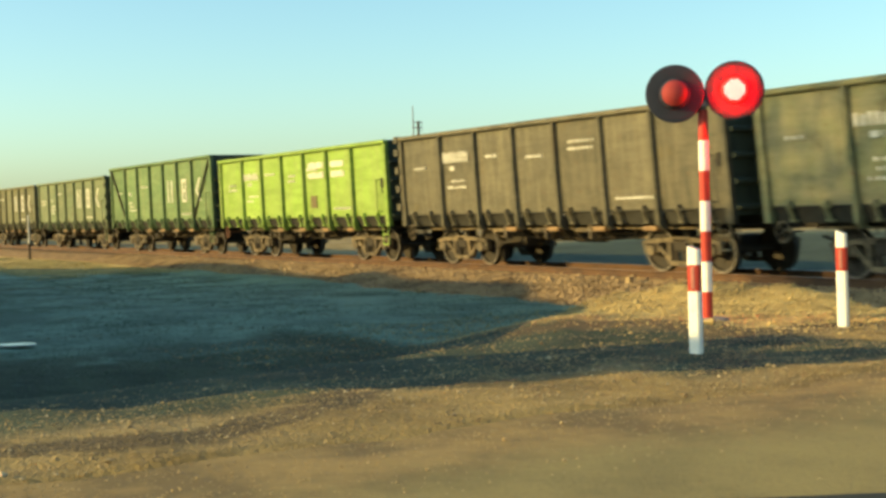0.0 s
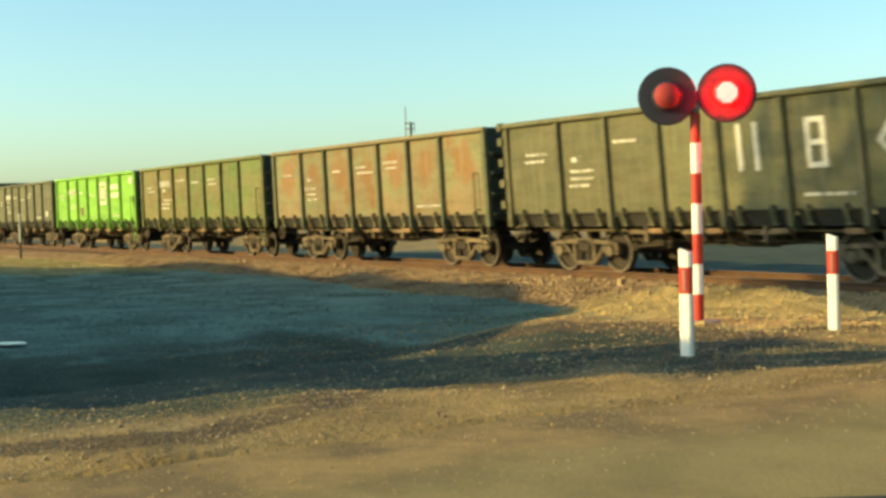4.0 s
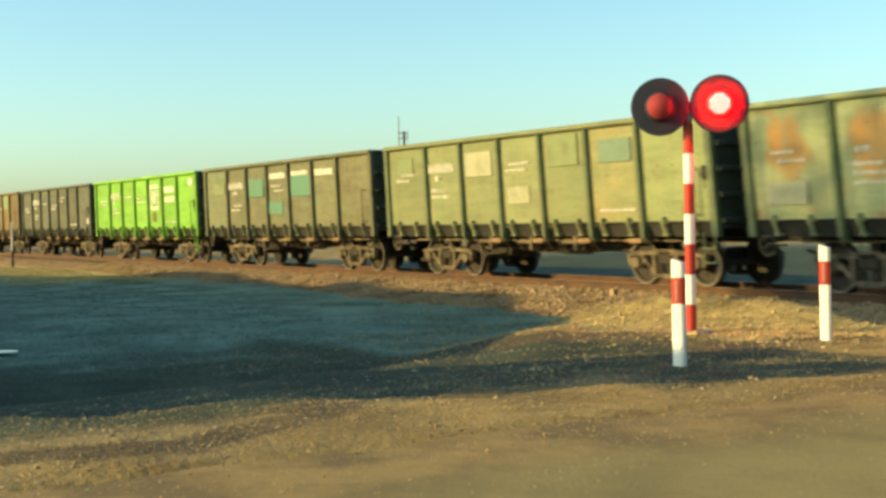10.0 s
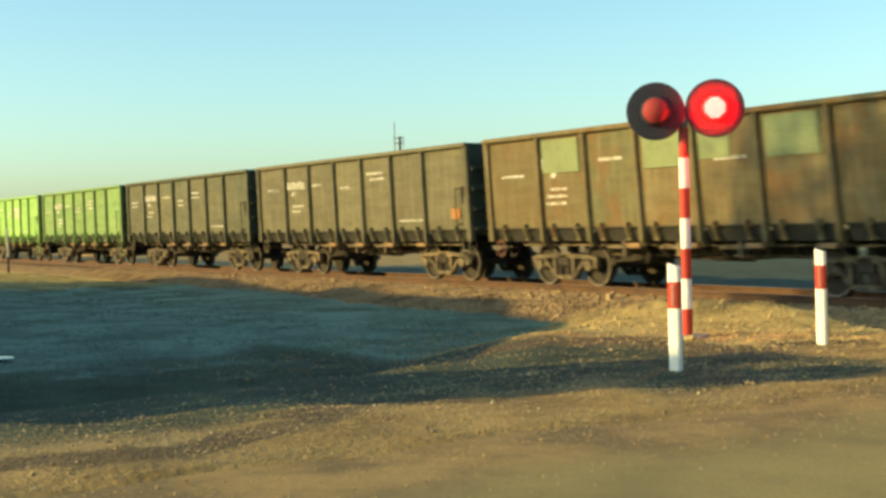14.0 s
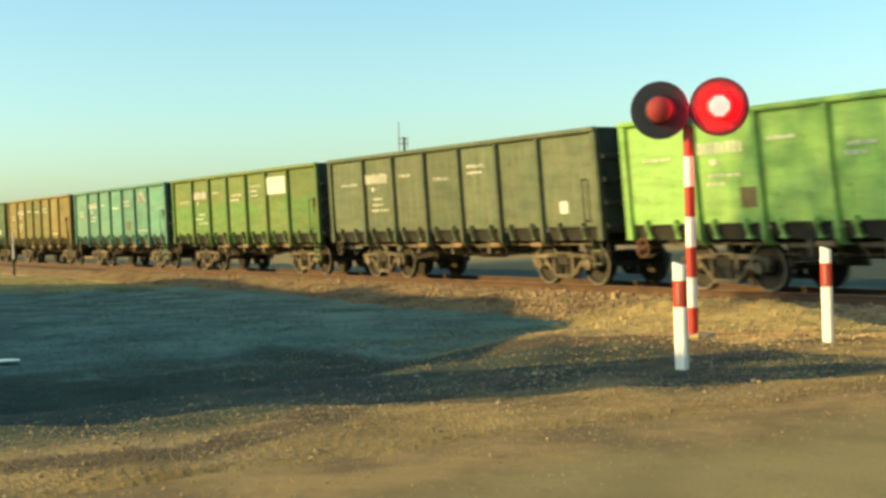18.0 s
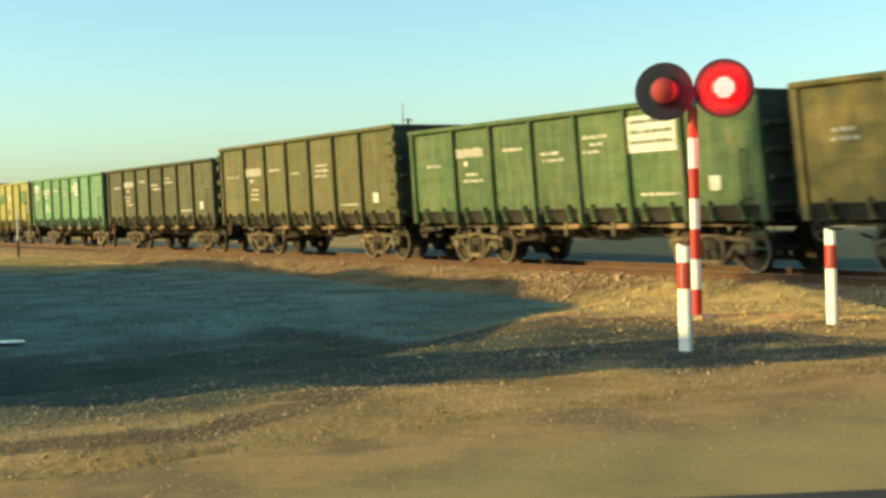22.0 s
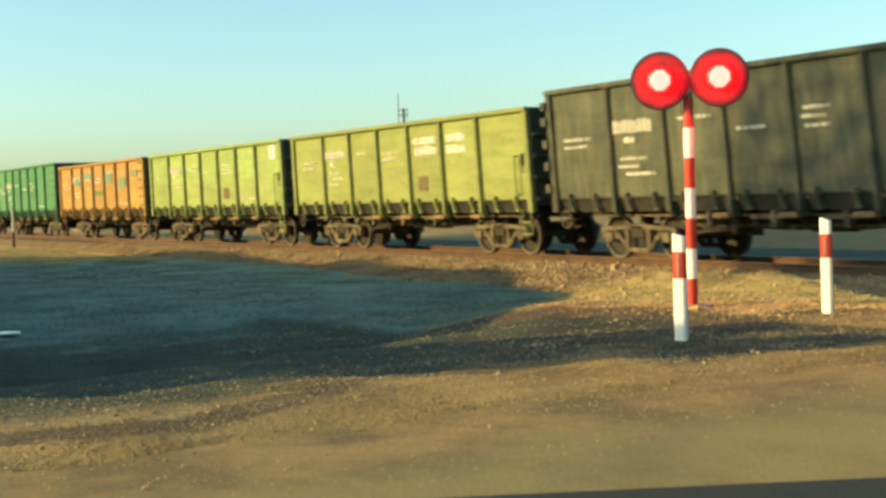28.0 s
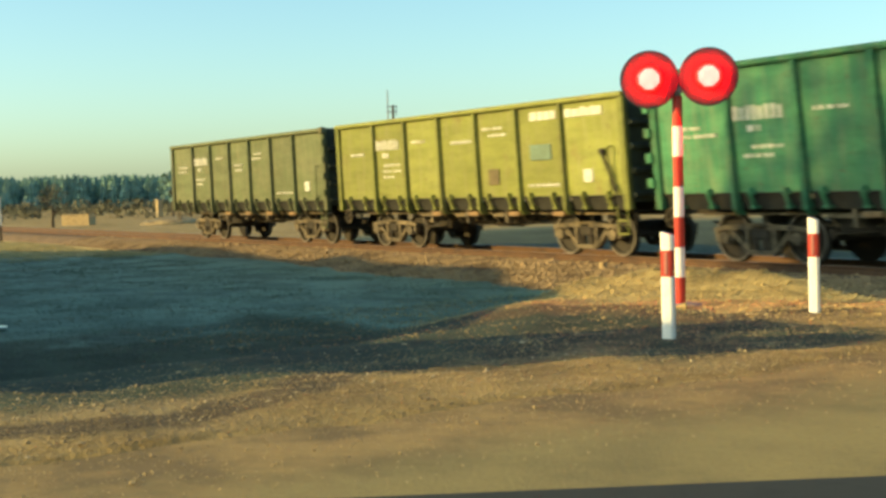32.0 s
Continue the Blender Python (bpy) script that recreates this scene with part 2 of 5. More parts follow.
        return me


def part(name, data, parent=None, label="", material=None, at=None):
    """One mesh object under a thing or part; material: its own paint on a shared mesh."""
    ob = new(name, data)
    if parent:
        ob.parent = parent
    if material:
        ob.material_slots[0].link = "OBJECT"
        ob.material_slots[0].material = material
    if at:
        ob.matrix_basis = at
    if label:
        tagged(ob, label)
    return ob


def raw_mesh(name, verts, faces, material, smooth=False):
    me = bpy.data.meshes.new(name)
    me.from_pydata(verts, [], faces)
    me.materials.append(material)
    if smooth:
        me.polygons.foreach_set("use_smooth", [True] * len(me.polygons))
    return me


# ---- ground, road, track ----


TRACK = Matrix.Translation((-30.0, -0.754, 0.05)) @ Matrix.Rotation(-0.024, 4, "Z") @ Matrix.Translation((30.0, 0.0, 0.0))  # the line of the rails, a little askew to the road


def step(a, b, x):
    t = min(1.0, max(0.0, (x - a) / (b - a)))
    return t * t * (3 - 2 * t)


def crest(y):
    """Where the verge begins to fall into the hollow."""
    return -10.9 - 2.3 * step(-12.8, -10.0, y) - 1.2 * step(-10.0, -7.5, y)


def ground_z(x, y):
    """Height of the open ground; 0 is the rail's top."""
    low = -0.42 - 0.3 * step(4, 12, y) * step(60, 10, abs(y))
    edge = crest(y)
    high = 0.12 - 0.10 * step(-11, -4, y)
    z = low + (high - low) * step(edge - 3.8, edge + 0.2, x) * (1 - step(9, 13, x))
    if y > -7.1:
        z = min(z, low + (high - low) * step(-5.0, -7.1, y))
    z -= 0.16 * math.exp(-(((x - edge + 3.4) / 1.5) ** 2)) * step(-13.0, -15.0, y)
    u, w = 0.96 * (x + 14.2) + 0.28 * (y + 7.2), -0.28 * (x + 14.2) + 0.96 * (y + 7.2)
    z += 0.27 * math.exp(-((u / 2.3) ** 4 + (w / 0.75) ** 2)) * (1 + 0.7 * noise.noise((x * 1.3, y * 1.3, 9.0)) + 0.3 * noise.noise((x * 4.0, y * 4.0, 2.0)))
    z += 0.06 * noise.noise((x * 0.25, y * 0.25, 0.3)) + 0.04 * noise.noise((x * 0.9, y * 0.9, 1.7))
    if -24 < x < -6 and -22 < y < -3:
        z += 0.022 * noise.noise((x * 2.6, y * 1.3, 5.1)) + 0.012 * noise.noise((x * 6.0, y * 4.0, 8.3))
    if -7.2 < x < 7.2 and y < -2:
        z = min(z, high - 0.03)
    return z


def axis_steps(fine0, fine1, d, far):
    out = [fine0 + d * i for i in range(int(round((fine1 - fine0) / d)) + 1)]
    g, a, b = d, fine0, out[-1]
    left, right = [], []
    while a > -far:
        g *= 1.22
        a -= g
        left.append(a)
    g = d
    while b < far:
        g *= 1.22
        b += g
        right.append(b)
    return left[::-1] + out + right


gx, gy = axis_steps(-32.0, -5.0, 0.12, 3000.0), axis_steps(-21.0, -3.0, 0.12, 3000.0)
gv = [(x, y, ground_z(x, y) if abs(x) < 400 and abs(y) < 400 else -0.7) for y in gy for x in gx]
gf = [(j * len(gx) + i, j * len(gx) + i + 1, (j + 1) * len(gx) + i + 1, (j + 1) * len(gx) + i) for j in range(len(gy) - 1) for i in range(len(gx) - 1)]


def near_line(x, y, pts):
    """Distance in plan from a line of points."""
    best = 99.0
    for (ax, ay), (bx_, by_) in zip(pts, pts[1:]):
        dx, dy = bx_ - ax, by_ - ay
        t = min(1.0, max(0.0, ((x - ax) * dx + (y - ay) * dy) / (dx * dx + dy * dy)))
        best = min(best, math.hypot(x - ax - t * dx, y - ay - t * dy))
    return best


# course of a darker streak across the verge, and of a mottled stretch
STREAK_LINE = ((-8.25, -18.6), (-7.9, -17.9), (-7.8, -17.4), (-8.15, -16.7), (-8.55, -16.1), (-9.0, -15.6))
MOTTLE = ((-12.7, -11.5), (-11.3, -10.3), (-9.8, -10.6), (-10.3, -8.6))


def soils(x, y):
    """Weights of teal-tinted meadow, soil darkened to stand for shade, dry sand and dark streaks at a place; the rest
    is brown soil.
    """
    n1, n2 = noise.noise((x * 0.7, y * 0.7, 6.0)), noise.noise((x * 2.5, y * 2.5, 2.0))
    e = crest(y)
    sand = step(-10.6, -9.6, y + 0.8 * n1) * step(-6.2, -6.8, y) * step(-8.9, -10.0, x + 0.7 * n1) * step(-17.0, -15.4, x + 0.8 * n1) * min(1.0, max(0.0, 0.75 + 0.9 * (n1 + n2)))
    if x < -34:
        sand = step(-43.0, -50.0, x + 2 * n1) * step(-9.0 - 0.08 * (x + 44), -8.0 - 0.08 * (x + 44), y - n1) * step(-2.2, -3.0, y) * min(1.0, max(0.0, 0.95 + 0.7 * (n1 + n2)))
    # meadow: the hollow's teal shade tint is part of its colour
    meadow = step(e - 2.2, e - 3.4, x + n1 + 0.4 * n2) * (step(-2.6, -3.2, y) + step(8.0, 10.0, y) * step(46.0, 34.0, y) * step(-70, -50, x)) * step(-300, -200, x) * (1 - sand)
    # crest, hollow edge and verge band: their shade put into the soil colour
    shade_soil = step(e + 3.1, e + 1.3, x + 0.4 * n1) * step(e - 10.5, e - 5.0, x + 2.0 * n1) * step(-10.2, -11.6, y) * min(1.0, max(0.0, 1.05 + 0.6 * n1 + 0.4 * n2))
    shade_soil = max(shade_soil, 0.95 * step(-13.8, -12.6, y + 0.4 * n1) * step(-9.7, -10.6, y + 0.4 * n1) * step(-7.3, -8.0, x + 0.3 * n1) * step(-11.8, -10.6, x))
    # the dark ground beyond the rails is shade in the soil colour too
    if y > 0:
        shade_soil = 1.1 * step(8.0, 10.5, y + n1) * step(46.0, 34.0, y) * step(-70, -50, x)
    dark_streak = 0.0
    if -13 < x < -7 and y < -7:
        n3 = noise.noise((x * 3.2, y * 3.2, 3.0))
        dark_streak = max(step(0.42, 0.08, near_line(x, y, STREAK_LINE) - 0.12 * n3), 0.8 * step(0.8, 0.2, near_line(x, y, MOTTLE) - 0.3 * n3))
    return meadow, shade_soil, sand, dark_streak


blend_soils(SOIL, (("meadow", (0.178, 0.262, 0.19), (0.098, 0.145, 0.104), 0.7), ("shade_soil", (0.054, 0.069, 0.037), (0.031, 0.041, 0.023), 0.9), ("sand", (0.60, 0.42, 0.15), (0.42, 0.29, 0.10), 1.1), ("dark_streak", (0.125, 0.086, 0.038), (0.08, 0.058, 0.028), 1.5)))
ground_mesh = raw_mesh("ground", gv, gf, SOIL, True)
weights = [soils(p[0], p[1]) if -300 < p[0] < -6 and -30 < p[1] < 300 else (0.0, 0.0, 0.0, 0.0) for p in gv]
for i, name in enumerate(("meadow", "shade_soil", "sand", "dark_streak")):
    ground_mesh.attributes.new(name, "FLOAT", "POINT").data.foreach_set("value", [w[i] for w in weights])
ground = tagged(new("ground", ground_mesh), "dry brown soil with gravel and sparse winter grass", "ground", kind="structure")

# road: a dusty slab with an uneven edge, square to the track
rv, rf, dusty = [], [], []
ry = [-90 + 0.4 * i for i in range(220)]
inward = (0.0, 0.05, 0.25, 0.5, 0.8, 1.15, 1.6, 2.2, 4.0, 7.0, 10.5, 14.0)  # metres in from the ragged edge
for y in ry:
    e = -7.15 + 0.22 * noise.noise((0, y * 0.6, 5.0)) + 0.10 * noise.noise((0, y * 2.3, 9.0)) - 0.45 * step(-13, -10, y)
    for w in inward:
        x = min(7.0, e + w)
        u = (x - e) / (7.0 - e)
        z = 0.131 - 0.10 * step(-11, -4, y) + 0.012 * noise.noise((x * 0.4, y * 0.4, 3.0)) - (0.06 if w == 0 else 0) + 0.03 * u * (1 - u)
        if w < 0.9:
            z = (ground_z(min(x, -7.25), y) - 0.015) * (1 - step(0.0, 0.9, w)) + z * step(0.0, 0.9, w)
        rv.append((x, y, z))
        dusty.append(1.0 - step(0.25, 2.1, w + 0.6 * noise.noise((x * 0.8, y * 0.5, 4.0))))
n = len(inward)
for j in range(len(ry) - 1):
    rf += [(j * n + i, j * n + i + 1, j * n + n + 1 + i, j * n + n + i) for i in range(n - 1)]
blend_soils(ASPHALT, (("verge", (0.31, 0.205, 0.072), (0.17, 0.115, 0.045), 1.3),))
road_mesh = raw_mesh("road", rv, rf, ASPHALT, True)
road_mesh.attributes.new("verge", "FLOAT", "POINT").data.foreach_set("value", dusty)
road = tagged(new("road", road_mesh), "dusty brown worn asphalt road leading to the crossing", "road", kind="structure")

# ballast bed
bv, bf = [], []
bx = [-420 + 3.0 * i for i in range(120)] + [-60 + 0.4 * i for i in range(170)] + [8 + 6.0 * i for i in range(60)]
prof = ((-4.2, -0.60), (-3.5, -0.43), (-2.5, -0.27), (-1.85, -0.19), (-0.8, -0.175), (0.8, -0.175), (1.75, -0.185), (2.4, -0.26), (3.4, -0.62))


def narrow(x):
    """The bed's near shoulder is steeper away from the crossing."""
    return 1.0 - 0.55 * step(-28.5, -36.0, x)


for x in bx:
    for y, z in prof:
        if y < -1.85:
            y = -1.85 + (y + 1.85) * narrow(x)
        bv.append((x, y + 0.12 * noise.noise((x * 0.4, y, 2.0)), z + 0.03 * noise.noise((x * 1.1, y * 1.1, 7.0))))
for j in range(len(bx) - 1):
    bf += [(j * 9 + i, j * 9 + 9 + i, j * 9 + 10 + i, j * 9 + 1 + i) for i in range(8)]
ballast = tagged(new("ballast_bed", raw_mesh("ballast_bed", bv, bf, BALLAST, True)), "low rust-stained gravel ballast bed under the rails", "ballast", kind="structure")
ballast.matrix_world = TRACK

track = tagged(new("railway_track"), "rusty single railway track on wooden sleepers", "railway track", kind="structure")
track.matrix_world = TRACK
rail_prof = [(-0.075, -0.18), (0.075, -0.18), (0.075, -0.165), (0.012, -0.15), (0.012, -0.05), (0.036, -0.036), (0.036, -0.006), (0.028, 0), (-0.028, 0), (-0.036, -0.006), (-0.036, -0.036), (-0.012, -0.05), (-0.012, -0.15), (-0.075, -0.165)]
for side in (-1, 1):
    b = Build().prism([(side * 0.796 + p, q) for p, q in rail_prof], -420, 360, "x")
    r = part("rail", b.mesh("rail", RUST), track, "rust-brown steel rail")
    part("rail_head", Build().box(-420, 360, side * 0.796 - 0.03, side * 0.796 + 0.03, -0.004, 0.003).mesh("rail_head", RAILHEAD), track, "worn running surface of the rail")
sl = Build().box(-0.12, 0.12, -1.35, 1.35, -0.36, -0.165, 0.015).mesh("sleeper", SLEEPER)
for i in range(220):
    part("sleeper", sl, track, at=pose(-112 + 0.56 * i, random.uniform(-0.03, 0.03), random.uniform(-0.006, 0.006), 0, 0, random.uniform(-1, 1)))

# ---- the goods train ----
PITCH, HALF, END = 13.92, 6.54, 2.20
SPAN = (2 * HALF - 2 * END) / 5
EDGES = [-HALF] + [-HALF + END + SPAN * i for i in range(6)] + [HALF]  # the lines of the posts
AXLES = (-0.925, 0.925)
PIVOTS = (-4.205, 4.445)
RADIUS = 0.475


def dented_sheet(seed, w, z0, z1):
    """A wall sheet with slight dents."""
    n, m, v, f = 8, 8, [], []
    for j in range(m + 1):
        for i in range(n + 1):
            u, t = i / n, j / m
            soft = min(1.0, 6 * u * (1 - u)) * min(1.0, 6 * t * (1 - t))
            d = 0.028 * soft * noise.noise((u * 2.2 + seed * 3.1, t * 2.6, seed * 1.7)) + 0.012 * soft
            v.append(((u - 0.5) * w, -1.46 - d, z0 + (z1 - z0) * t))
    f = [(j * (n + 1) + i, j * (n + 1) + i + 1, (j + 1) * (n + 1) + i + 1, (j + 1) * (n + 1) + i) for j in range(m) for i in range(n)]
    k = len(v)
    v += [(-w / 2, -1.43, z0), (w / 2, -1.43, z0), (w / 2, -1.43, z1), (-w / 2, -1.43, z1)]
    f += [(k + 1, k, k + 3, k + 2), (0, k, k + 1, n), (m * (n + 1) + n, k + 2, k + 3, m * (n + 1))]
    return Build().add(v, f)


def body_set(top):
    """The shared meshes of a wagon body of that height."""
    s = {}
    s["sheets"] = [dented_sheet(i, EDGES[i + 1] - EDGES[i], 1.30, top - 0.07).mesh("wall_sheet", WHITE, True) for i in range(7)]
    b = Build()
    for z0, z1, y in ((1.16, top - 0.09, -1.565),):
        b.prism([(-0.075, -1.455), (-0.05, y), (0.05, y), (0.075, -1.455)], z0, z1, "z")
    b.prism([(-0.06, -1.40), (-0.05, -1.56), (0.05, -1.56), (0.06, -1.40)], 1.02, 1.16, "z")
    b.prism([(-1.56, 1.02), (-1.40, 1.02), (-1.25, 0.92), (-1.46, 0.92)], -0.045, 0.045, "x")
    s["post"] = b.mesh("post", WHITE)
    s["corner"] = Build().box(-0.09, 0.09, -1.545, -1.40, 1.02, top - 0.09, 0.012).mesh("corner_post", WHITE)
    s["rail"] = Build().box(-HALF - 0.02, HALF + 0.02, -1.585, -1.415, top - 0.115, top, 0.03).mesh("top_rail", WHITE)
    b = Build().box(-HALF, HALF, 1.43, 1.46, 1.30, top - 0.07).box(-HALF, HALF, 1.42, 1.58, top - 0.115, top, 0.03)
    for x in EDGES:
        b.box(x - 0.06, x + 0.06, 1.455, 1.56, 1.02, top - 0.1)
    s["far"] = b.mesh("far_wall", WHITE)
    b = Build().box(-0.03, 0.03, -1.44, 1.44, 1.18, top - 0.05).box(-0.05, 0.05, -1.45, 1.45, top - 0.12, top - 0.01, 0.02)
    s["end"] = b.mesh("end_wall", WHITE)
    s["rib"] = Build().prism([(0.025, 0.0), (0.11, 0.05), (0.11, 0.11), (0.025, 0.16)], -1.42, 1.42, "y").mesh("end_rib", WHITE)
    s["endpost"] = Build().box(0.025, 0.14, -0.06, 0.06, 1.1, top - 0.12).mesh("end_post", WHITE)
    return s


# the hatch flaps are dark iron all over
HATCH_IRON = mat("dark_hatch_iron", (0.05, 0.045, 0.032), 0.95, scale=3.0, fine=20.0, bump=0.3)
OCHRE = mat("ochre_rusty_steel", (0.36, 0.22, 0.10), 0.85, second=(0.2, 0.12, 0.06), scale=5.0, fine=25.0, spread=7.0)
BODY = {0.0: body_set(3.48), 0.3: body_set(3.76)}
COMMON = {}
for key, w in (("hatch", SPAN / 2 - 0.07), ("end_hatch", END / 2 - 0.10)):
    b = Build().prism([(-1.44, 1.33), (-1.40, 1.34), (-1.30, 1.04), (-1.34, 1.02)], -w, w, "x")
    b.box(-w, w, -1.475, -1.40, 1.29, 1.335, 0.01)
    COMMON[key] = b.mesh("hatch", HATCH_IRON)
b = Build().prism([(-1.45, 1.40), (-1.53, 1.43), (-1.58, 1.37), (-1.57, 1.28), (-1.52, 1.18), (-1.50, 1.10), (-1.44, 1.06), (-1.43, 1.12), (-1.47, 1.20), (-1.51, 1.30), (-1.50, 1.34), (-1.45, 1.35)], -0.03, 0.03, "x")
b.prism([(-0.09, 1.29), (0.09, 1.29), (0.05, 1.36), (-0.05, 1.36)], -1.53, -1.45).box(-0.06, 0.06, -1.50, -1.30, 1.04, 1.09)
COMMON["lock"] = b.mesh("hatch_lock", IRON)
# end walls: the shade between the wagons is put into this dark colour
END_SHADE = mat("shaded_end_steel", (0.075, 0.085, 0.055), 0.9, second=(0.045, 0.052, 0.036), scale=2.0, amount=0.6, fine=12.0, bump=0.3, spread=9.0)
COMMON["floor"] = Build().box(-HALF + 0.05, HALF - 0.05, -1.42, 1.42, 1.33, 1.38).mesh("floor_plate", BLACKIRON)
b = Build().box(-6.45, 6.45, -0.23, -0.17, 0.88, 1.2).box(-6.45, 6.45, 0.17, 0.23, 0.88, 1.2).box(-6.45, 6.45, -0.25, 0.25, 1.14, 1.2)
COMMON["sill"] = b.mesh("centre_sill", BLACKIRON)
b = Build().box(-0.06, 0.06, -1.40, 1.40, 1.04, 1.14).prism([(-1.40, 1.1), (1.40, 1.1), (0.3, 0.9), (-0.3, 0.9)], -0.02, 0.02, "x")
COMMON["beam"] = b.mesh("cross_beam", BLACKIRON)
COMMON["box"] = Build().box(-0.22, 0.22, -1.50, -1.30, 0.885, 0.985, 0.015).mesh("hatch_spring_box", OCHRE)
COMMON["cyl"] = Build().lathe([(-0.42, 0.05), (-0.42, 0.2), (-0.36, 0.24), (0.3, 0.24), (0.36, 0.2), (0.40, 0.1), (0.62, 0.06)], 14, (-2.1, -0.62, 0.74), "x").box(-2.75, -1.25, -0.42, -0.36, 0.5, 1.0).box(-1.5, -1.42, -0.95, -0.2, 0.55, 0.72, 0.01).box(-2.72, -2.6, -0.9, -0.3, 0.48, 0.66, 0.01).tube((-2.66, -0.85, 0.57), (-1.46, -0.9, 0.64), 0.03, 6).mesh("brake_cylinder", BLACKIRON, True)
COMMON["tank"] = Build().lathe([(-0.55, 0.04), (-0.5, 0.19), (0.5, 0.19), (0.55, 0.04)], 14, (0.75, -0.55, 0.78), "x").mesh("air_reservoir", BLACKIRON, True)
b = Build().tube((-3.6, -0.75, 0.72), (3.6, -0.75, 0.72), 0.03, 6).tube((-5.6, -1.15, 0.93), (5.6, -1.15, 0.93), 0.026, 6)
b.box(-0.35, -0.29, -0.95, 0.2, 0.68, 0.74).box(0.1, 0.16, -1.0, 0.1, 0.66, 0.72)
for x in (-2.4, -0.6, 1.6, 2.6):
    b.box(x - 0.02, x + 0.02, -0.77, -0.73, 0.7, 1.06)
COMMON["rod"] = b.mesh("brake_rod", IRON)
b = Build().box(-0.62, 0.62, -1.30, -1.24, 0.86, 0.93, 0.01).box(-0.05, 0.05, -1.34, -1.16, 0.70, 1.02, 0.01).tube((-0.6, -1.27, 0.88), (-0.6, -1.10, 0.70), 0.025, 6).tube((0.6, -1.27, 0.88), (0.6, -1.10, 0.70), 0.025, 6)
COMMON["torsion"] = b.mesh("hatch_torsion_bar", IRON)
b = Build().prism([(-3.05, 0.86), (3.2, 0.86), (2.5, 0.70), (1.2, 0.62), (-0.4, 0.62), (-2.6, 0.70)], -0.62, -0.56).box(-2.9, 2.9, 0.50, 0.56, 0.62, 0.86)
COMMON["truss"] = b.mesh("side_truss", BLACKIRON)
b = Build().box(6.36, 6.62, -0.16, 0.16, 0.88, 1.18, 0.02).prism([(6.6, -0.09), (6.85, -0.2), (6.96, -0.2), (6.93, 0.02), (6.99, 0.14), (6.86, 0.22), (6.6, 0.09)], 0.9, 1.16, "z")
b.tube((6.5, -1.35, 1.0), (6.5, -0.2, 0.98), 0.016, 6).tube((6.5, -1.35, 1.0), (6.52, -1.4, 0.72), 0.016, 6)
b.tube((6.4, -0.35, 0.95), (6.62, -0.38, 0.62), 0.03, 6).tube((6.62, -0.38, 0.62), (6.94, -0.36, 0.72), 0.03, 6)
COMMON["coupler"] = b.mesh("coupler", BLACKIRON)
b = Build()
for i in range(16):
    a0, a1 = 2 * math.pi * i / 16, 2 * math.pi * (i + 1) / 16
    b.tube((0.19 * math.cos(a0), 0, 0.19 * math.sin(a0)), (0.19 * math.cos(a1), 0, 0.19 * math.sin(a1)), 0.018, 5)
for a in (0.4, 1.97):
    b.tube((-0.18 * math.cos(a), 0, -0.18 * math.sin(a)), (0.18 * math.cos(a), 0, 0.18 * math.sin(a)), 0.014, 5)
b.tube((0, 0, 0), (0, 0.5, 0), 0.02, 6)
COMMON["handwheel"] = b.mesh("brake_handwheel", REDRUST)
b = Build().tube((-0.17, -1.60, 0), (0.17, -1.60, 0), 0.018, 6).tube((-0.17, -1.60, 0), (-0.17, -1.47, 0), 0.018, 5).tube((0.17, -1.60, 0), (0.17, -1.47, 0), 0.018, 5)
COMMON["rung"] = b.mesh("ladder_rung", IRON)
COMMON["bracket"] = Build().box(-0.14, 0.04, -1.62, -1.45, 0.0, 0.2, 0.02).mesh("corner_bracket", IRON)
b = Build().tube((0, -1.60, 1.45), (0, -1.60, 2.35), 0.022, 6).tube((0, -1.60, 2.35), (0, -1.46, 2.35), 0.02, 5).tube((0, -1.60, 1.45), (0, -1.46, 1.45), 0.02, 5)
COMMON["grab"] = b.mesh("grab_iron", IRON)

b = Build().box(-0.05, 0.05, -1.585, -1.47, 2.12, 2.40, 0.015).box(-0.12, 0.06, -1.565, -1.48, 2.20, 2.26, 0.01).tube((0.0, -1.57, 2.12), (0.0, -1.55, 1.95), 0.018, 6)
COMMON["latch"] = b.mesh("end_latch", BLACKIRON)
b = Build().tube((-0.16, -1.50, 1.1), (-0.16, -1.50, 0.5), 0.02, 5).tube((0.16, -1.50, 1.1), (0.16, -1.50, 0.5), 0.02, 5)
for z in (0.52, 0.8):
    b.box(-0.17, 0.17, -1.53, -1.46, z - 0.02, z + 0.015)
COMMON["step"] = b.mesh("foot_step", IRON)

# bogie
SPRING = mat("dark_spring_steel", (0.085, 0.062, 0.036), 0.7, second=(0.03, 0.022, 0.015), scale=6.0, amount=0.7, fine=25.0, bump=0.3)
COMMON["bolster"] = Build().box(-0.22, 0.22, -1.12, 1.12, 0.44, 0.74, 0.03).box(-0.16, 0.16, -0.35, 0.35, 0.74, 0.90, 0.02).box(-0.1, 0.1, -0.9, -0.68, 0.74, 0.9).mesh("bolster", BLACKIRON)
b = Build()
a = 0.925
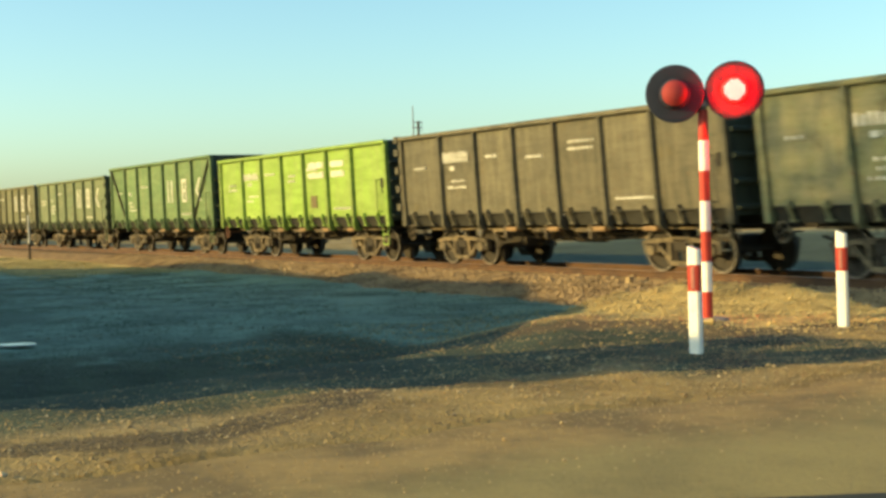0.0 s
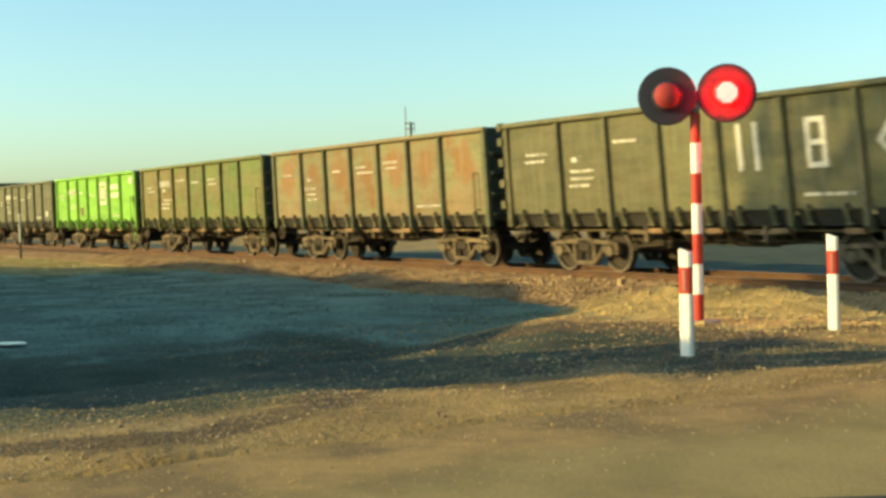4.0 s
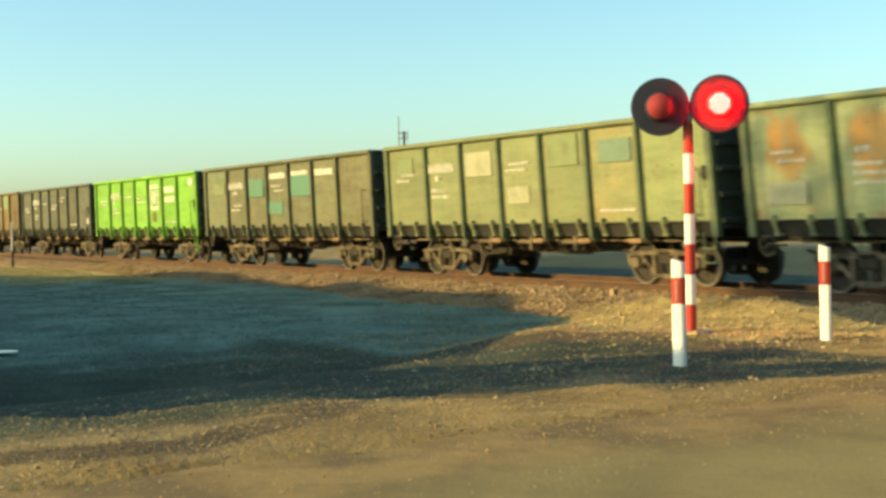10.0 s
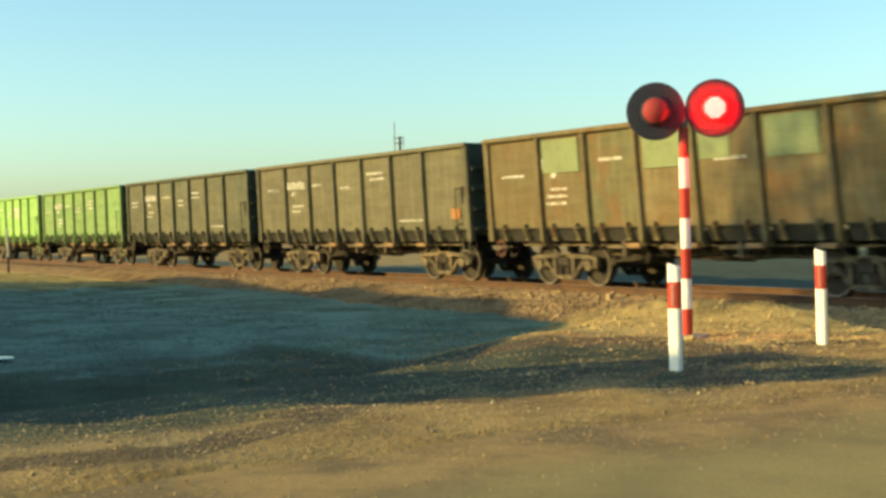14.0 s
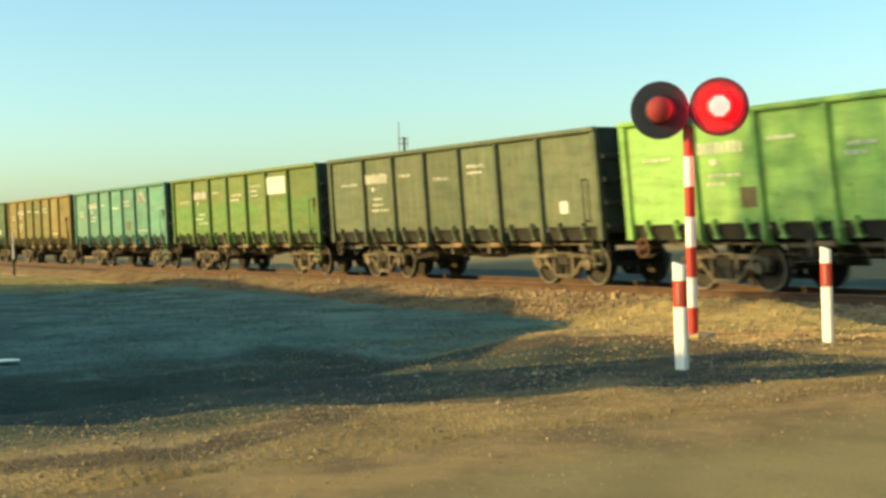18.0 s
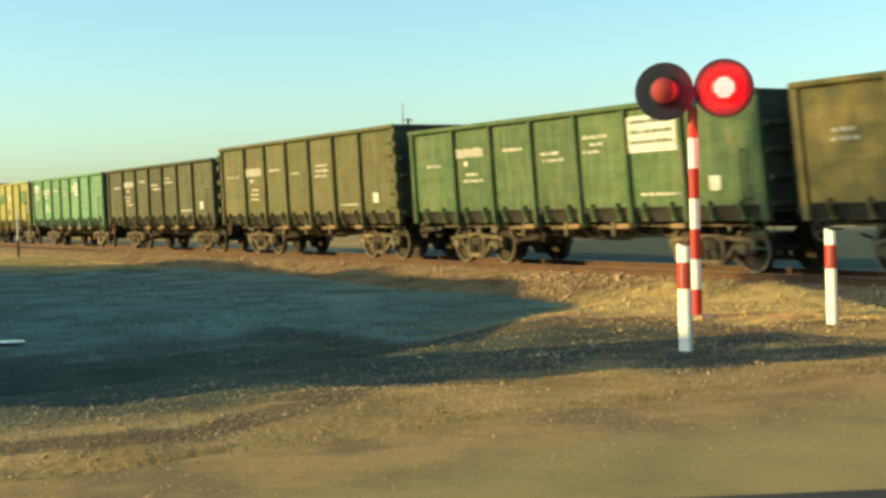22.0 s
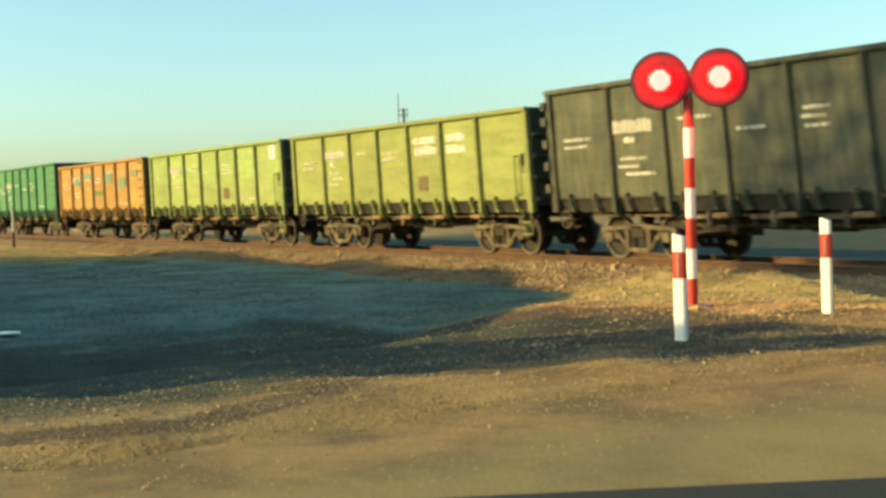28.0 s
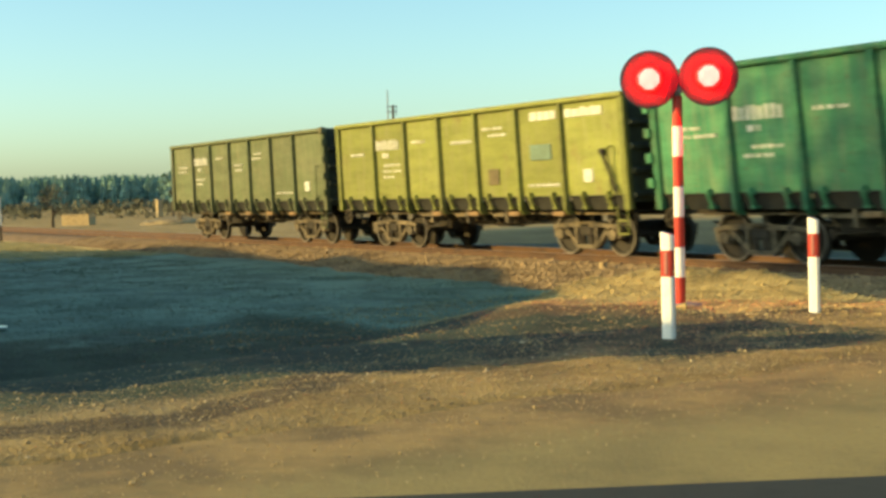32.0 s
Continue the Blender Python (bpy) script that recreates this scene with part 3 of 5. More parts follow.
for s in (-1, 1):
    b.prism([(s * 0.30, 0.73), (s * 0.95, 0.70), (s * 1.20, 0.66), (s * 1.22, 0.58), (s * 0.95, 0.615), (s * 0.30, 0.64)], -1.10, -0.95)
    b.prism([(s * 0.70, 0.62), (s * 0.80, 0.62), (s * 0.44, 0.24), (s * 0.30, 0.17), (s * 0.30, 0.27), (s * 0.38, 0.30)], -1.09, -0.96)
    b.prism([(s * 0.30, 0.66), (s * 0.40, 0.66), (s * 0.40, 0.20), (s * 0.30, 0.20)], -1.11, -0.94)
    b.prism([(s * 1.10, 0.60), (s * 1.20, 0.60), (s * 1.17, 0.40), (s * 1.10, 0.40)], -1.09, -0.95)
    b.prism([(s * 0.66, 0.60), (s * 0.76, 0.60), (s * 0.76, 0.42), (s * 0.70, 0.42)], -1.09, -0.95)
b.box(-0.32, 0.32, -1.12, -0.93, 0.62, 0.75, 0.02).box(-0.34, 0.34, -1.12, -0.93, 0.15, 0.25, 0.02)
COMMON["frame"] = b.mesh("side_frame", IRON)
b = Build()
for x, y in ((-0.15, -1.06), (0.15, -1.06), (0.0, -0.98)):
    b.lathe([(0.25 + 0.03 * i, 0.055 + (0.018 if i % 2 else 0)) for i in range(8)], 8, (x, y, 0), "z")
COMMON["spring"] = b.mesh("spring_set", SPRING)
b = Build().box(-0.15, 0.15, -1.07, -0.90, 0.36, 0.59, 0.04)
b.lathe([(-0.06, 0.0), (-0.06, 0.12), (0.02, 0.13)], 12, (0, -1.07, 0.475))
COMMON["axlebox"] = b.mesh("axle_box", IRON)
b = Build().tube((0, -1.02, 0), (0, 1.02, 0), 0.075, 12)
for s in (-1, 1):
    b.lathe([(s * 0.73 - 0.02, 0.505), (s * 0.73 + s * 0.02, 0.475), (s * 0.86, RADIUS - 0.008), (s * 0.862, 0.40), (s * 0.80, 0.38), (s * 0.775, 0.16), (s * 0.86, 0.13), (s * 0.86, 0.05)], 28)
for i in range(4):
    c, d = math.cos(i * math.pi / 2) * 0.27, math.sin(i * math.pi / 2) * 0.27
    b.tube((c, -0.80, d), (c, -0.775, d), 0.04, 8)
COMMON["wheelset"] = b.mesh("wheelset", WHEEL)
b = Build().lathe([(-0.860, 0.436), (-0.8665, 0.440), (-0.8665, 0.468), (-0.860, 0.472)], 32, ends=False)
COMMON["tread"] = b.mesh("tyre_face", RIM)


def painted(name, base, patch, rust, amount, blot=None, split=None):
    """Old wagon paint: faded in broad bands, with rust, chips, dusty rubbing and runs; blot: a rust field in each panel; split: (paint above, height)."""
    m = bpy.data.materials.new(name)
    m.use_nodes = True
    nt, bs = m.node_tree, m.node_tree.nodes["Principled BSDF"]
    n, link = nt.nodes.new, nt.links.new
    base, patch, rust = (tuple(DULL * a for a in c) for c in (base, patch, rust))
    own = n("ShaderNodeTexCoord").outputs["Object"]
    info = n("ShaderNodeObjectInfo").outputs["Random"]
    shift = n("ShaderNodeVectorMath")
    shift.operation = "MULTIPLY_ADD"
    link(info, shift.inputs[0])
    shift.inputs[1].default_value = (23.0, 16.0, 30.0)
    link(own, shift.inputs[2])

    def tex(size, stretch=(1, 1, 1), detail=5.0, rough=0.6):
        mp = n("ShaderNodeMapping")
        mp.inputs["Scale"].default_value = stretch
        link(shift.outputs[0], mp.inputs["Vector"])
        t = n("ShaderNodeTexNoise")
        t.inputs["Scale"].default_value, t.inputs["Detail"].default_value, t.inputs["Roughness"].default_value = size, detail, rough
        link(mp.outputs[0], t.inputs["Vector"])
        return t.outputs[0]

    def ramp(src, lo, hi, most=1.0):
        r = n("ShaderNodeMapRange")
        r.inputs[1].default_value, r.inputs[2].default_value, r.inputs[4].default_value = lo, hi, most
        link(src, r.inputs[0])
        return r.outputs[0]

    def over(fac, a, b):
        x = n("ShaderNodeMix")
        x.data_type = "RGBA"
        link(fac, x.inputs[0])
        for slot, c in ((6, a), (7, b)):
            if isinstance(c, tuple):
                x.inputs[slot].default_value = (*c, 1)
            else:
                link(c, x.inputs[slot])
        return x.outputs[2]

    def maths(op, a, b):
        x = n("ShaderNodeMath")
        x.operation = op
        for slot, v in ((0, a), (1, b)):
            if isinstance(v, (int, float)):
                x.inputs[slot].default_value = v
            else:
                link(v, x.inputs[slot])
        return x.outputs[0]

    parts_ = n("ShaderNodeSeparateXYZ")
    link(own, parts_.inputs[0])
    col = over(ramp(tex(0.8, (0.7, 1, 1.5), 5.0), 0.40, 0.62), base, patch)
    if split:
        edge = maths("ADD", parts_.outputs[2], maths("MULTIPLY", tex(1.1), 0.7))
        col = over(ramp(edge, split[1] + 0.27, split[1] + 0.43), col, tuple(DULL * a for a in split[0]))
    shade_ = over(ramp(tex(1.7, (0.45, 1, 2.6), 4.0), 0.42, 0.68, 0.55), col, tuple(0.55 * a for a in base))
    lo = 0.69 - 0.24 * amount
    col = over(ramp(tex(1.25, (1, 1, 1), 8.0, 0.66), lo, lo + 0.09), shade_, rust)
    if blot:
        dx, dz = maths("MULTIPLY", parts_.outputs[0], 1.75), maths("MULTIPLY", maths("SUBTRACT", parts_.outputs[2], 2.62), 1.5)
        far = maths("ADD", maths("MULTIPLY", dx, dx), maths("MULTIPLY", dz, dz))
        far = maths("ADD", far, maths("MULTIPLY", tex(1.9, (1, 1, 1), 6.0), 2.2))
        far = maths("SUBTRACT", far, maths("MULTIPLY", info, 0.55))
        col = over(ramp(far, 1.75, 1.15, 0.85), col, tuple(DULL * a for a in blot))
    dust = tuple(0.4 * a + 0.6 * DULL * b for a, b in zip(base, (0.34, 0.28, 0.16)))
    col = over(ramp(tex(1.6, (4.5, 1, 0.55), 6.0), 0.46, 0.86), col, dust)
    col = over(ramp(tex(1.3, (6.5, 1, 0.32), 6.0), 0.60, 0.72, 0.5), col, tuple(0.5 * a + 0.5 * b for a, b in zip(rust, (0.11, 0.055, 0.025))))
    col = over(ramp(tex(7.0, (1, 1, 1), 4.0), 0.655, 0.70, 0.7), col, (0.13, 0.075, 0.04))
    val = n("ShaderNodeMapRange")
    val.inputs[3].default_value, val.inputs[4].default_value = 0.88, 1.13
    link(info, val.inputs[0])
    hsv = n("ShaderNodeHueSaturation")
    link(val.outputs[0], hsv.inputs["Value"])
    link(col, hsv.inputs["Color"])
    grain = tex(11.0, (1, 1, 1), 5.0, 0.7)
    link(over(ramp(grain, 0.52, 0.9), hsv.outputs[0], tuple(0.55 * a for a in base)), bs.inputs["Base Color"])
    rgh = n("ShaderNodeMapRange")
    rgh.inputs[3].default_value, rgh.inputs[4].default_value = 0.6, 0.9
    link(grain, rgh.inputs[0])
    link(rgh.outputs[0], bs.inputs["Roughness"])
    bs.inputs["Specular IOR Level"].default_value = 0.2
    bp = n("ShaderNodeBump")
    bp.inputs["Strength"].default_value, bp.inputs["Distance"].default_value = 0.15, 0.01
    link(grain, bp.inputs["Height"])
    link(bp.outputs[0], bs.inputs["Normal"])
    return m


R1, R2 = (0.27, 0.15, 0.065), (0.19, 0.145, 0.08)
PAINT = {
    -2: ((0.29, 0.27, 0.16), (0.36, 0.31, 0.2), R2, 0.5), -1: ((0.165, 0.145, 0.115), (0.21, 0.18, 0.14), R2, 0.3),
    0: ((0.33, 0.45, 0.09), (0.38, 0.48, 0.12), (0.30, 0.38, 0.10), 0.3), 1: ((0.165, 0.245, 0.12), (0.21, 0.27, 0.14), R2, 0.2),
    2: ((0.20, 0.225, 0.14), (0.24, 0.245, 0.155), R2, 0.3), 3: ((0.18, 0.165, 0.10), (0.21, 0.19, 0.12), R2, 0.3),
    4: ((0.30, 0.22, 0.14), (0.26, 0.27, 0.16), R1, 0.6), 5: ((0.20, 0.215, 0.085), (0.25, 0.22, 0.11), (0.15, 0.23, 0.08), 0.5),
    6: ((0.21, 0.44, 0.06), (0.24, 0.47, 0.08), (0.20, 0.38, 0.06), 0.2), 7: ((0.195, 0.185, 0.13), (0.235, 0.215, 0.15), R2, 0.3),
    8: ((0.23, 0.18, 0.095), (0.22, 0.21, 0.10), R1, 0.7), 9: ((0.42, 0.41, 0.24), (0.36, 0.36, 0.2), (0.36, 0.20, 0.10), 0.55),
    10: ((0.31, 0.30, 0.17), (0.25, 0.26, 0.15), R2, 0.3), 11: ((0.22, 0.20, 0.135), (0.25, 0.23, 0.15), (0.15, 0.25, 0.17), 0.4),
    12: ((0.23, 0.47, 0.06), (0.26, 0.50, 0.08), (0.21, 0.40, 0.06), 0.2), 13: ((0.15, 0.145, 0.12), (0.19, 0.18, 0.14), R2, 0.2),
    14: ((0.29, 0.20, 0.105), (0.27, 0.22, 0.12), R1, 0.75), 15: ((0.20, 0.18, 0.125), (0.23, 0.20, 0.14), R2, 0.3),
    16: ((0.155, 0.15, 0.11), (0.20, 0.18, 0.12), R2, 0.4), 17: ((0.23, 0.36, 0.14), (0.27, 0.37, 0.16), (0.24, 0.27, 0.11), 0.4),
    18: ((0.27, 0.44, 0.13), (0.31, 0.47, 0.16), (0.25, 0.38, 0.12), 0.3), 19: ((0.115, 0.13, 0.09), (0.16, 0.16, 0.11), R2, 0.2),
    20: ((0.15, 0.29, 0.085), (0.25, 0.27, 0.11), (0.25, 0.25, 0.10), 0.5), 21: ((0.175, 0.37, 0.34), (0.22, 0.40, 0.35), (0.20, 0.30, 0.23), 0.2),
    22: ((0.29, 0.23, 0.085), (0.33, 0.23, 0.085), (0.20, 0.175, 0.08), 0.6), 23: ((0.09, 0.15, 0.075), (0.12, 0.17, 0.09), R2, 0.2),
    24: ((0.185, 0.185, 0.09), (0.22, 0.19, 0.1), R2, 0.5), 25: ((0.165, 0.168, 0.10), (0.19, 0.18, 0.115), R2, 0.3),
    26: ((0.15, 0.28, 0.19), (0.17, 0.30, 0.20), (0.2, 0.25, 0.13), 0.3), 27: ((0.38, 0.34, 0.13), (0.34, 0.31, 0.12), (0.3, 0.22, 0.09), 0.4),
    28: ((0.15, 0.155, 0.09), (0.19, 0.18, 0.11), R2, 0.3), 29: ((0.125, 0.125, 0.105), (0.16, 0.155, 0.12), R2, 0.2),
    30: ((0.37, 0.37, 0.13), (0.33, 0.33, 0.12), (0.28, 0.27, 0.10), 0.4), 31: ((0.36, 0.39, 0.15), (0.32, 0.34, 0.13), (0.3, 0.27, 0.1), 0.4),
    32: ((0.47, 0.255, 0.085), (0.40, 0.215, 0.07), (0.33, 0.27, 0.17), 0.5), 33: ((0.07, 0.24, 0.14), (0.09, 0.26, 0.15), (0.12, 0.24, 0.09), 0.3),
    34: ((0.34, 0.32, 0.085), (0.30, 0.28, 0.08), (0.27, 0.23, 0.08), 0.4), 35: ((0.19, 0.20, 0.105), (0.23, 0.22, 0.13), R2, 0.3),
}
HUE = {-2: "faded olive and rust", -1: "dull grey-brown", 0: "bright lime-yellow green", 1: "faded dark green", 2: "grey-green", 3: "dark green", 4: "rusty beige", 5: "olive green", 6: "vivid bright green", 7: "grey-brown", 8: "dark rusty brown", 9: "rust-patched pale beige", 10: "pale olive", 11: "grey-green", 12: "vivid bright green", 13: "dark slate grey", 14: "rusty brown and green patched", 15: "brownish grey", 16: "dark grey-brown", 17: "green and rust patched", 18: "light fresh green", 19: "very dark green", 20: "green with faded olive top", 21: "pale teal", 22: "mustard and olive", 23: "dark bottle green", 24: "olive brown", 25: "dull brown", 26: "sea green", 27: "yellow ochre", 28: "dark olive", 29: "charcoal grey", 30: "yellow-green", 31: "pale yellow-green", 32: "rusty orange", 33: "emerald green", 34: "mustard yellow-green", 35: "dull olive green"}
TALL = (1, 8, 24, 28, 29, 33)
DIM = {-1: 0.9, 7: 0.9, 15: 0.9, 28: 0.88, 0: 1.05, 1: 0.92, 2: 0.92, 4: 1.1, 5: 0.95, 6: 1.14, 8: 0.72, 9: 1.24, 10: 1.22, 12: 1.06, 13: 0.9, 14: 0.82, 16: 0.92, 17: 0.95, 18: 1.32, 19: 1.2, 20: 0.95, 21: 0.86, 24: 0.84, 25: 0.66, 26: 1.08, 27: 1.2, 29: 0.8, 30: 1.18, 31: 1.16, 32: 1.24, 34: 1.1, 33: 1.02}  # brightness factor of each wagon's paint
BLOT = {9: (0.50, 0.235, 0.075), 4: (0.30, 0.15, 0.07), 8: (0.23, 0.13, 0.06)}  # rust fields in the panels
SPLIT = {20: ((0.22, 0.235, 0.09), 2.45), 25: ((0.17, 0.17, 0.10), 2.6), 31: ((0.34, 0.40, 0.15), 2.3)}  # a faded upper half
PANELS = {  # panels that were repainted or wore differently: panel -> base paint
    5: {0: (0.24, 0.20, 0.10), 1: (0.25, 0.19, 0.09), 2: (0.23, 0.20, 0.09), 5: (0.17, 0.24, 0.085), 6: (0.18, 0.23, 0.085)},
    8: {6: (0.20, 0.19, 0.10)}, 11: {0: (0.20, 0.22, 0.15), 6: (0.2, 0.175, 0.11)}, 14: {2: (0.22, 0.20, 0.11), 6: (0.23, 0.165, 0.085)},
    21: {6: (0.18, 0.40, 0.37), 0: (0.22, 0.38, 0.34)}, 22: {2: (0.20, 0.21, 0.085), 3: (0.21, 0.215, 0.085), 4: (0.19, 0.2, 0.08), 6: (0.36, 0.26, 0.085)},
    29: {0: (0.15, 0.145, 0.11), 6: (0.16, 0.15, 0.11)}, 32: {6: (0.50, 0.29, 0.09), 2: (0.43, 0.25, 0.085)}, 10: {6: (0.27, 0.28, 0.15), 5: (0.33, 0.29, 0.15)},
}
POSTS = {9: (0.17, 0.20, 0.11), 10: (0.16, 0.18, 0.11), 4: (0.17, 0.17, 0.11)}  # posts painted unlike the panels
FACE = -1.492  # plane of the lettering


def bars(cells):
    """Thin painted blocks (x0, x1, z0, z1) on the wall sheets."""
    b = Build()
    for x0, x1, z0, z1 in cells:
        b.box(x0, x1, FACE - 0.004, FACE + 0.03, z0, z1)
    return b.mesh("stencil_lettering", MARK)


def line(rnd, x0, z, w, h, gap=0.8):
    """A line of unreadable lettering: a row of small uneven bars."""
    out, x = [], x0
    while x < x0 + w:
        d = h * rnd.uniform(0.5, 1.5)
        out.append((x, min(x + d, x0 + w), z, z + h * rnd.uniform(0.8, 1.0)))
        x += d + h * gap * rnd.uniform(0.6, 1.8)
    return out


FADED = mat("faded_lettering", (0.16, 0.2, 0.15), 0.8, scale=6.0, fine=30.0, bump=0.0)
ORANGE = mat("orange_placard_paint", (0.55, 0.22, 0.06), 0.7, scale=6.0, fine=30.0, bump=0.0)
PALEPATCH = mat("pale_green_patch_paint", (0.25, 0.29, 0.13), 0.75, second=(0.2, 0.21, 0.1), scale=2.5, fine=12.0, bump=0.1, spread=7.0)
GREENPATCH = mat("green_patch_paint", (0.10, 0.20, 0.06), 0.75, second=(0.14, 0.2, 0.08), scale=2.5, fine=12.0, bump=0.1, spread=7.0)
BLUEPATCH = mat("blue_green_patch_paint", (0.20, 0.28, 0.19), 0.75, second=(0.17, 0.22, 0.14), scale=2.5, fine=12.0, bump=0.1, spread=7.0)
TEALPATCH = mat("teal_patch_paint", (0.13, 0.28, 0.18), 0.75, second=(0.17, 0.24, 0.15), scale=2.5, fine=12.0, bump=0.1, spread=7.0)
CREAMPATCH = mat("cream_patch_paint", (0.46, 0.44, 0.27), 0.75, second=(0.36, 0.35, 0.2), scale=2.5, fine=12.0, bump=0.1, spread=7.0)
PATCHES = {
    11: ((2, 0.2, 1.4, 2.35, 2.95, TEALPATCH, "teal repainted patch"), (3, 0.1, 1.2, 1.75, 2.15, TEALPATCH, "teal repainted patch"), (4, 0.15, 1.6, 2.3, 2.95, TEALPATCH, "bright teal repainted patch"), (0, 0.9, 1.9, 2.5, 2.9, PALEPATCH, "pale green repainted patch")),
    8: ((6, 1.35, 1.95, 1.5, 3.25, GREENPATCH, "narrow green repainted strip"),),
    9: ((0, 0.5, 1.5, 1.6, 2.0, CREAMPATCH, "cream repainted patch"), (5, 0.3, 1.3, 1.5, 1.85, CREAMPATCH, "cream repainted patch")),
    14: ((1, 0.15, 1.5, 2.55, 3.3, PALEPATCH, "pale green repainted patch"), (3, 0.2, 1.5, 2.5, 3.25, PALEPATCH, "pale green repainted patch"), (4, 0.15, 1.0, 2.6, 3.35, PALEPATCH, "pale green repainted patch"), (5, 0.2, 1.5, 2.55, 3.3, PALEPATCH, "pale green repainted patch")),
    10: ((2, 0.2, 1.4, 2.5, 3.1, CREAMPATCH, "cream repainted patch"), (0, 0.6, 1.5, 2.7, 3.1, PALEPATCH, "pale green repainted patch"), (3, 0.3, 1.2, 1.8, 2.2, CREAMPATCH, "cream repainted patch"), (5, 0.4, 1.5, 2.6, 3.1, BLUEPATCH, "blue-green repainted patch"), (4, 0.3, 1.4, 2.6, 3.3, PALEPATCH, "pale green repainted patch")),
    27: ((3, 0.15, 0.75, 2.3, 2.8, GREENPATCH, "green repainted patch"), (3, 0.9, 1.5, 2.4, 2.9, GREENPATCH, "green repainted patch"), (6, 0.3, 1.4, 2.3, 3.0, GREENPATCH, "green repainted patch")),
    32: ((2, 0.2, 1.5, 2.75, 3.05, BLUEPATCH, "pale blue-green patch"), (3, 0.3, 1.4, 2.0, 2.2, GREENPATCH, "dark green patch"), (5, 0.4, 1.4, 2.3, 2.7, BLUEPATCH, "pale blue-green patch"), (6, 0.5, 1.2, 2.7, 3.0, PALEPATCH, "pale green patch"), (1, 0.45, 1.25, 2.45, 2.85, BLUEPATCH, "pale blue-green patch"), (4, 0.25, 1.15, 2.5, 2.95, BLUEPATCH, "pale blue-green patch")),
}


def lettering(k, root, rnd):
    left = [x + 0.15 for x in EDGES[:7]]
    left[0] += 0.35
    big = 0.27 if k in (-1, 13, 19, 24, 29, 33, 34, 20, 7, 35) else 0.23
    cells = []
    if k not in (1, 2, 3, 4, 9):
        cells.append(("wagon_number", [(left[1] - 0.03 + i * 0.16, left[1] + 0.05 + i * 0.16, 2.66, 2.66 + big - 0.03 * (i % 3 == 1)) for i in range(8)]))
    rows = []
    for i, n in ((0, 2), (1, 3), (2, 1), (3, 2), (4, 3)):
        if k in (1, 2, 3) and i > 2:
            continue
        z = (2.55, 2.15, 2.75, 2.62, 2.85)[i] + rnd.uniform(-0.1, 0.1)
        for r in range(rnd.randint(max(1, n - 1), n)):
            rows += line(rnd, left[i] + rnd.uniform(0.05, 0.4), z - r * 0.16, rnd.uniform(0.5, 0.95), 0.075)
    rows += line(rnd, left[1] + 0.3, 2.45, 0.3, 0.13)
    if rnd.random() < 0.7:
        rows += line(rnd, left[5] + 0.2, 1.55, 1.2, 0.07)
    cells.append(("stencil_lettering", rows))
    for name, c in cells:
        tagged(part(name, bars(c), root, "faded pale painted lettering"), kind="stuff")

    def plate(x0, x1, z0, z1, label, m=None, name="placard"):
        part(name, Build().box(x0, x1, FACE - 0.012, FACE + 0.03, z0, z1, 0.004).mesh(name, m or PLACARD), root, label)

    if k in (1, 2, 3):
        x = left[4] + 0.35
        signs = [bars([(x, x + 0.11, 2.05, 2.95), (x + 0.44, x + 0.55, 2.05, 2.95)])]
        x = left[5] + 0.35
        signs.append(bars([(x, x + 0.11, 2.05, 2.95), (x + 0.36, x + 0.47, 2.05, 2.95)] + [(x + 0.11, x + 0.36, z, z + 0.10) for z in (2.05, 2.45, 2.85)]))
        x = left[6] + 0.2
        b = Build().prism([(x, 2.45), (x + 0.40, 2.95), (x + 0.54, 2.95), (x + 0.13, 2.45)], FACE - 0.004, FACE + 0.03).prism([(x, 2.45), (x + 0.13, 2.45), (x + 0.54, 2.05), (x + 0.40, 2.05)], FACE - 0.004, FACE + 0.03)
        signs.append(b.mesh("painted_sign", MARK))
        for me in signs:
            part("painted_sign", me, root, "large pale painted company sign")
    if k in (6, 12):
        x = left[4] + 0.1
        c = [(x, x + 0.12, 2.1, 3.1), (x + 0.85, x + 0.97, 2.1, 3.1), (x + 0.12, x + 0.85, 2.98, 3.1), (x + 0.12, x + 0.85, 2.1, 2.22), (x + 0.35, x + 0.62, 2.35, 2.85)]
        tagged(part("painted_sign", bars(c), root, "white framed painted company sign"), kind="stuff")
        tagged(part("painted_sign", bars(line(rnd, left[5] + 0.1, 2.75, 1.1, 0.24, 0.15) + line(rnd, left[5] + 0.1, 2.38, 1.1, 0.24, 0.15)), root, "white painted company words"), kind="stuff")
    if k == 18:
        x = left[4] + 0.1
        c = [(x, x + 0.45, 2.75, 2.85), (x + 0.18, x + 0.28, 2.35, 2.75), (x + 0.52, x + 0.62, 2.35, 2.85), (x + 0.75, x + 1.15, 2.75, 2.85), (x + 0.75, x + 1.15, 2.35, 2.45), (x + 0.75, x + 0.85, 2.45, 2.75), (x + 1.05, x + 1.15, 2.45, 2.75)]
        tagged(part("painted_sign", bars(c), root, "white painted company sign"), kind="stuff")
    if k == 21:
        x = left[5] + 0.3
        b = Build()
        for p, q in (((x, 2.75), (x + 0.45, 3.2)), ((x + 0.45, 3.2), (x + 0.95, 2.75)), ((x + 0.25, 2.75), (x + 0.6, 2.95))):
            b.tube((p[0], FACE, p[1]), (q[0], FACE, q[1]), 0.05, 6)
        part("painted_sign", b.mesh("painted_sign", MARK), root, "pale pointed company sign")
    def words(i, u, z, w, h, label="cream painted company words", rows_=1):
        c = []
